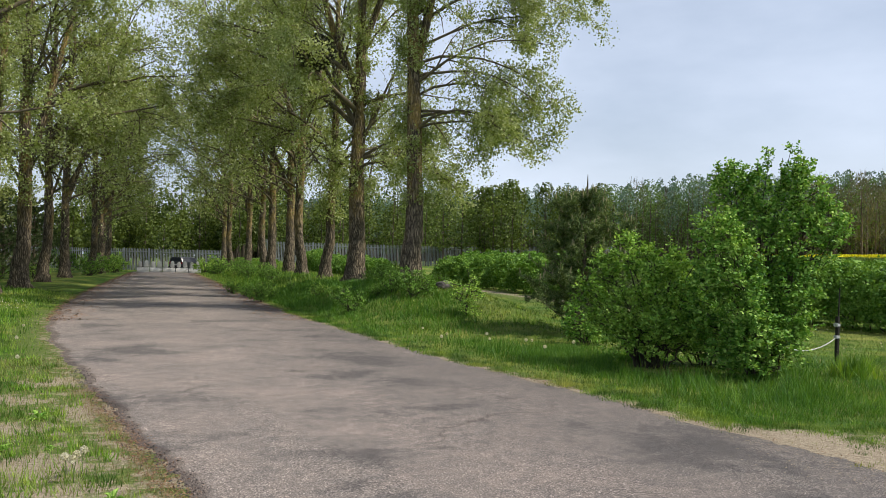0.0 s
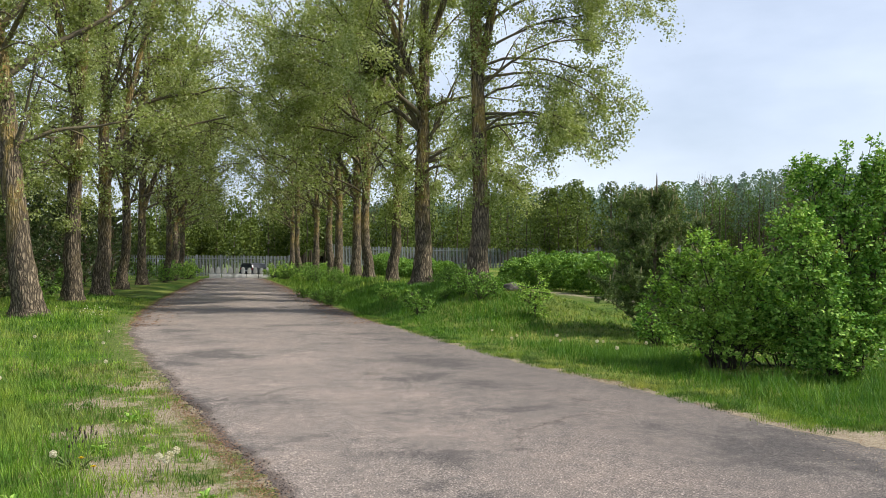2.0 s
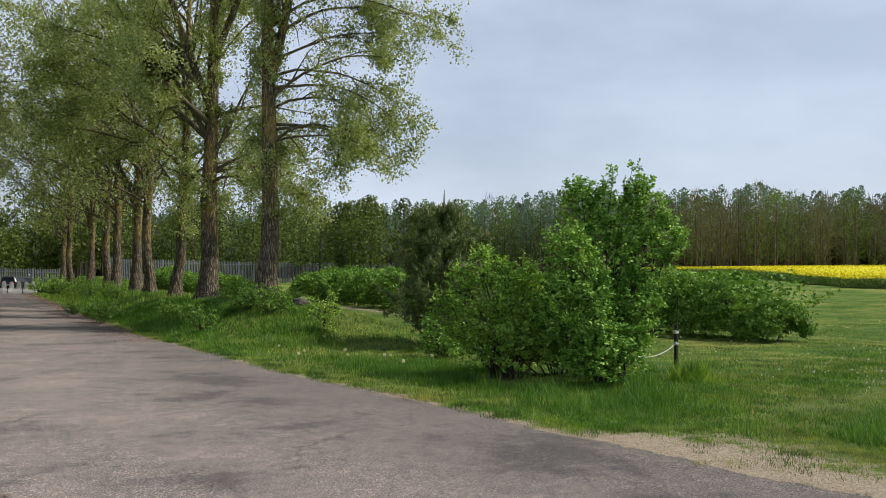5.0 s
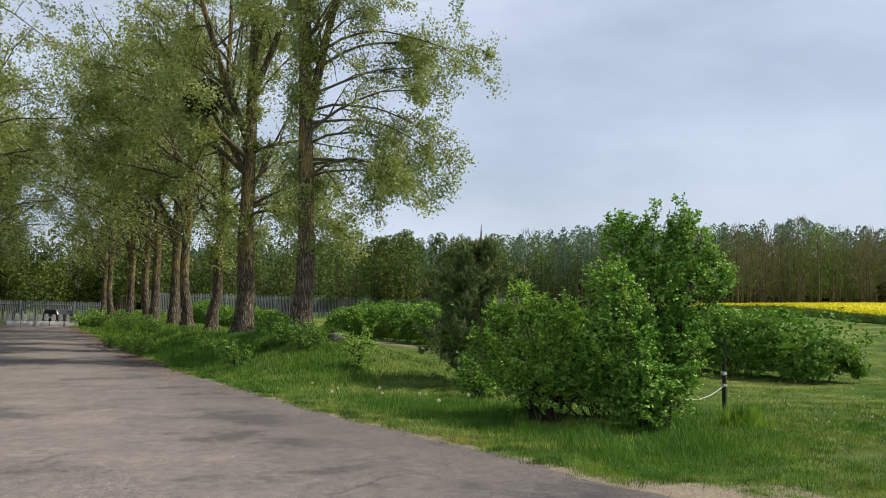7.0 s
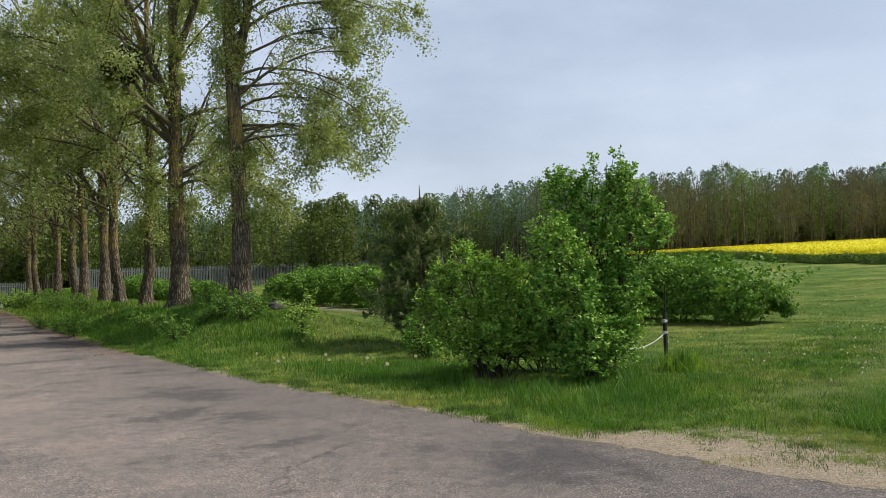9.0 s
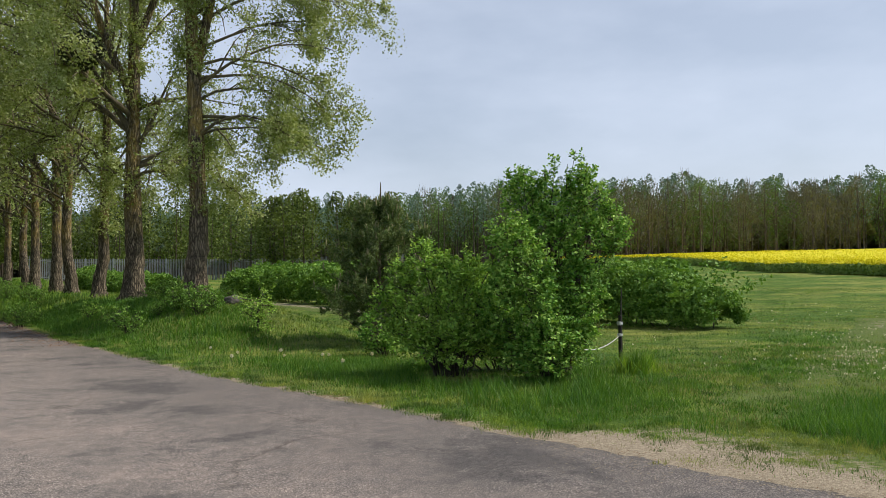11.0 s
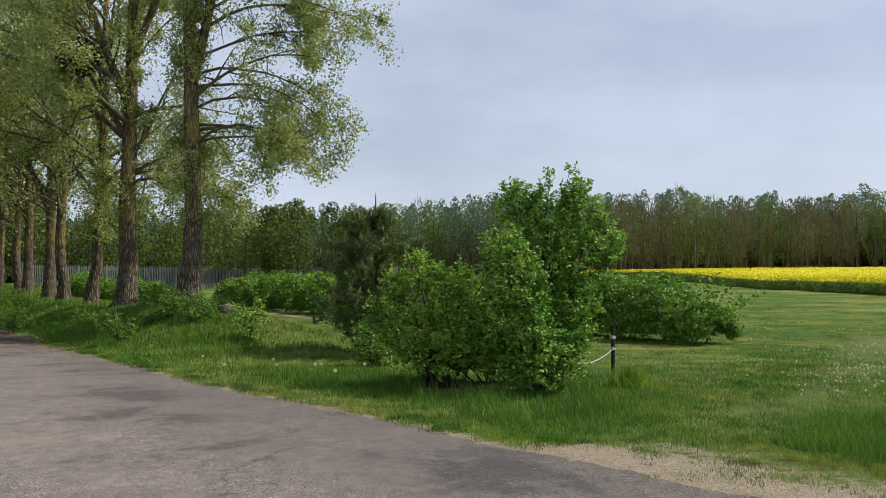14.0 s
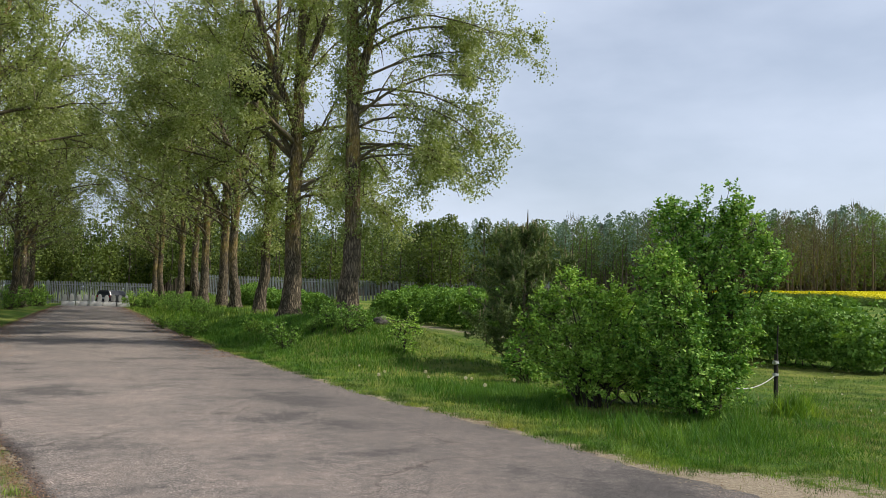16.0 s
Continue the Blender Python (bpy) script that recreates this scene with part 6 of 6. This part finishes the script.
def dandelion(seed, height, ripe):
    r = np.random.default_rng(seed)
    ob = new("dandelion")
    tagged(ob, "dandelion with a round white seed head on a thin stem" if ripe else "dandelion with a yellow flower on a short stem", "flower", "dandelions")
    w = Wood()
    top = np.array([r.normal() * 0.02, r.normal() * 0.02, height])
    w.tube(np.array([[0, 0, -0.02], top * 0.5 + np.array([0.01, 0, 0]), top]), [0.004, 0.003, 0.003], 5)
    w.object("stem", STEM, ob)
    if ripe:
        n = 130
        d = r.normal(size=(n, 3))
        d /= np.linalg.norm(d, axis=1)[:, None]
        vv, ff = leaf_quads(top + d * 0.024, 0.016, r, 0.0, 0.9)
        tagged(link_mesh("seed_head", vv, ff, PUFF, ob), kind="stuff")
    else:
        V, F = [], []
        for k in range(36):
            az, el, ln = k * 2.4, 0.25 + 0.9 * (k / 36), 0.026 - 0.010 * (k / 36)
            d = np.array([math.cos(az) * math.cos(el), math.sin(az) * math.cos(el), math.sin(el)]) * ln
            sd = np.array([-math.sin(az), math.cos(az), 0]) * 0.004
            b = len(V)
            V += [top - sd * 0.5, top + sd * 0.5, top + d + sd, top + d - sd]
            F += [(b, b + 1, b + 2, b + 3)]
        link_mesh("flower_head", V, F, PETAL_YELLOW, ob)
    return ob


puff, flower = dandelion(111, 0.17, True), dandelion(112, 0.12, False)
RIPE = [(-0.69, 5.95), (-0.64, 5.97), (-0.59, 6.11), (-0.62, 5.82), (-2.9, 10.5), (-3.3, 9.0), (-1.45, 6.2), (-2.3, 14.6), (-2.6, 17.2), (-3.6, 15.5), (-1.9, 12.0), (6.3, 13.4), (6.45, 13.5), (6.1, 12.2),
        (5.8, 13.9), (6.0, 14.6), (5.3, 15.0), (4.9, 14.1), (5.2, 16.2), (7.0, 12.9)]
for k, (x, y) in enumerate(RIPE):
    m = Matrix.Translation((x, y, float(terrain(x, y)))) @ Matrix.Rotation(k * 1.7, 4, "Z") @ Matrix.Scale(1.0 + 0.15 * math.sin(k * 3.1), 4)
    if k == 0:
        puff.matrix_basis = m
    else:
        copy_thing(puff, m)
for k, (x, y) in enumerate([(-1.24, 6.19), (-1.12, 5.95), (-3.9, 12.4)]):
    m = Matrix.Translation((x, y, float(terrain(x, y)))) @ Matrix.Rotation(k * 1.7, 4, "Z")
    if k == 0:
        flower.matrix_basis = m
    else:
        copy_thing(flower, m)

def plantain(x, y, seed):
    """Bare stalks with dark seed spikes over a rosette of ribbed leaves."""
    r = np.random.default_rng(seed)
    ob = empty("plantain", x, y, float(terrain(x, y)), "ribwort plantain with dark brown seed spikes in the verge", "plant")
    leaves, stalks, spikes = Wood(), Wood(), Wood()
    for k in range(16):
        az, le = r.uniform(0, 6.28), r.uniform(0.1, 0.19)
        d = np.array([math.cos(az), math.sin(az), r.uniform(0.5, 1.6)])
        tp = bent(np.array([math.cos(az), math.sin(az), 0]) * 0.03, d, le, 4, r, 0.1, -0.15)
        leaves.tube(tp, [0.004, 0.010, 0.012, 0.008, 0.001], 4)
        tp = bent(np.array([r.normal() * 0.07, r.normal() * 0.07, 0]), (r.normal() * 0.18, r.normal() * 0.18, 1), r.uniform(0.18, 0.32), 4, r, 0.05)
        stalks.tube(tp, np.full(5, 0.0022), 4)
        spikes.tube(np.array([tp[-1], tp[-1] + (tp[-1] - tp[-2]) * 0.25, tp[-1] + (tp[-1] - tp[-2]) * 0.5]), [0.005, 0.007, 0.002], 6)
    tagged(leaves.object("leaves", STEM, ob), kind="stuff")
    tagged(stalks.object("stalks", STEM, ob), kind="stuff")
    tagged(spikes.object("seed_spikes", TWIG, ob), kind="stuff")


plantain(-1.34, 6.36, 131)
# the many seed heads of the open field
x = np.concatenate([r.normal(14.2, 1.7, 150), r.normal(20.0, 2.5, 90), r.uniform(10, 32, 180)])
y = np.concatenate([r.normal(7.7, 0.9, 150), r.normal(10.2, 0.8, 90), r.uniform(5, 20, 180)])
d = r.normal(size=(len(x), 9, 3))
d /= np.linalg.norm(d, axis=2)[:, :, None]
c = np.stack([x, y, terrain(x, y) + r.uniform(0.06, 0.14, len(x))], -1)[:, None, :] + d * 0.016
vv, ff = leaf_quads(c.reshape(-1, 3), 0.015, r, 0.0, 0.9)
tagged(link_mesh("seed_heads", vv, ff, PUFF), "scattered white dandelion seed heads in the field", "flower", kind="stuff")
# litter along the asphalt edges
y = r.uniform(2.5, 40, 16000)
y = np.where(r.uniform(0, 1, 16000) < 0.6, 2.5 + (y - 2.5) * 0.2, y)
side_ = np.where(r.uniform(0, 1, 16000) < np.where(y < 9, 0.93, 0.6), -1, 1)
x = np.where(side_ < 0, road_edge(y, -1), road_edge(y, 1)) + r.normal(size=16000) * 0.07 + side_ * (0.05 + 0.12 * r.uniform(0, 1, 16000) ** 2)
z = np.where(on_road(x, y), 0.016, terrain(x, y) + 0.012) + 0.008
vv, ff = leaf_quads(np.stack([x, y, z], -1), 0.015, r, 4.0, 0.5, 0.6)
tagged(link_mesh("leaf_litter", vv, ff, LITTER), "brown leaf litter and chips along the asphalt edge", "litter", kind="stuff")
# sapling by the stone
sap = shrub(28, 4, 1.1, 0.22, MAPLE_LEAF, 12, 4, 0.06, "thin yellow-green sapling in the grass near a stone")
place(sap, 6.9, 18.2, copy=False)
y = r.uniform(20, 74, 15000)
side_ = np.where(r.uniform(0, 1, 15000) < 0.5, -1, 1)
x = np.where(side_ < 0, road_edge(y, -1), road_edge(y, 1)) - side_ * np.abs(r.normal(size=15000)) * 0.55 + side_ * 0.12
z = np.where(on_road(x, y), 0.03, terrain(x, y) + 0.02)
vv, ff = leaf_quads(np.stack([x, y, z], -1), 0.05, r, 6.0, 0.6, 0.6)
tagged(link_mesh("leaf_litter", vv, ff, LITTER), "reddish brown fallen leaves along the shaded road edges", "litter", kind="stuff")
# small flowers of the verge
x, y = np.concatenate([r.normal(-3.76, 0.30, 70), r.normal(-1.95, 0.12, 60)]), np.concatenate([r.normal(22.82, 0.8, 70), r.normal(4.95, 0.15, 60)])
vv, ff = leaf_quads(np.stack([x, y, terrain(x, y) + r.uniform(0.12, 0.25, 130)], -1), 0.05, r, 1.5, 0.9)
k = np.arange(130) < 70
pt = vv.reshape(130, 4, 3)
mid_ = pt.mean(axis=1, keepdims=True)
pt = mid_ + (pt - mid_) * np.where(k, 0.6, 0.3)[:, None, None]
BLUE = plain("blue petals", [(0.3, (0.16, 0.24, 0.55)), (0.7, (0.28, 0.36, 0.68))], 40, 0.7, 0.0)
tagged(link_mesh("verge_flowers", pt.reshape(-1, 3), ff, [PUFF, BLUE], idx=np.where(k, 0, 1)), "tiny white and blue flowers in the verge grass", "flower", kind="stuff")
# crumbled asphalt along the near edge, cracks in the surface
CRUMB = plain("asphalt crumbs", [(0.3, (0.03, 0.027, 0.026)), (0.5, (0.09, 0.08, 0.076)), (0.75, (0.24, 0.21, 0.19))], 40, 0.9, 0.3)
n = 2200
y = 2.3 + 9.5 * r.uniform(0, 1, n) ** 1.6
x = road_edge(y, -1) + ragged(y, 0.3) - 0.02 + r.normal(size=n) * 0.07
z = np.where(on_road(x, y), 0.018, terrain(x, y) + 0.012)
q = r.uniform(0.003, 0.010, (n, 1)) * (1 + r.normal(size=(n, 1)) * 0.2)
stone_pts = np.array([(1, 0, 0), (0, 1, 0), (-1, 0, 0), (0, -1, 0), (0, 0, 0.8), (0, 0, -0.6)]) * np.array([1.2, 1.0, 1.0])
vv = np.stack([x, y, z], -1)[:, None, :] + stone_pts[None] * q[:, None] * r.uniform(0.6, 1.3, (n, 6, 1))
ff = np.array([(0, 1, 4), (1, 2, 4), (2, 3, 4), (3, 0, 4), (1, 0, 5), (2, 1, 5), (3, 2, 5), (0, 3, 5)])
tagged(link_mesh("asphalt_crumbs", vv.reshape(-1, 3), (ff[None] + 6 * np.arange(n)[:, None, None]).reshape(-1, 3), CRUMB), "dark crumbled asphalt and grit along the broken road edge", "gravel", kind="stuff")
CRACK = plain("crack filling", [(0.3, (0.02, 0.018, 0.017)), (0.7, (0.06, 0.055, 0.05))], 50, 0.95, 0.2)
for line in [[(-0.78, 7.35), (-0.54, 7.41), (-0.27, 7.23), (0.10, 7.24), (0.37, 6.97)], [(0.65, 8.74), (1.01, 8.98), (1.41, 9.07), (1.80, 9.43)], [(1.48, 6.17), (1.48, 5.71), (1.64, 5.42)]]:
    line = np.array(line)
    u = np.linspace(0, len(line) - 1, 90)
    cxy = np.stack([np.interp(u, np.arange(len(line)), line[:, a]) for a in range(2)], -1) + np.cumsum(r.normal(size=(90, 2)), axis=0) * 0.006
    wd = 0.006 * r.uniform(0.3, 1.5, 90) * np.sin(np.linspace(0.25, math.pi - 0.05, 90))
    c0, c1 = road_edge(cxy[:, 1], -1), road_edge(cxy[:, 1], 1)
    cz = 0.012 + 0.03 * (1 - (2 * (cxy[:, 0] - c0) / (c1 - c0) - 1) ** 2) + 0.003
    vv = np.concatenate([np.stack([cxy[:, 0], cxy[:, 1] - wd, cz], -1), np.stack([cxy[:, 0], cxy[:, 1] + wd, cz], -1)])
    k = np.arange(89)
    link_mesh("crack", vv, np.stack([k, k + 1, k + 91, k + 90], -1), CRACK, road)
# sand and grit carried onto the asphalt
n = 5200
y = 2.0 + 20 * r.uniform(0, 1, n) ** 1.7
x = road_edge(y, 1) + 0.05 - np.abs(r.normal(size=n)) * (0.10 + 0.16 * S((7.0 - y) / 2)) * (0.4 + 1.2 * vnoise(x=np.zeros(n), y=y, f=1.7))
c0, c1 = road_edge(y, -1), road_edge(y, 1)
z = np.where(on_road(x, y), 0.014 + 0.03 * (1 - (2 * (x - c0) / (c1 - c0) - 1) ** 2), 0.02) + 0.003
vv, ff = leaf_quads(np.stack([x, y, z], -1), 0.014, r, 12.0, 0.8, 0.8)
tagged(link_mesh("loose_sand", vv, ff, SAND), "loose pale sand and grit on the asphalt edge", "sand", kind="stuff")
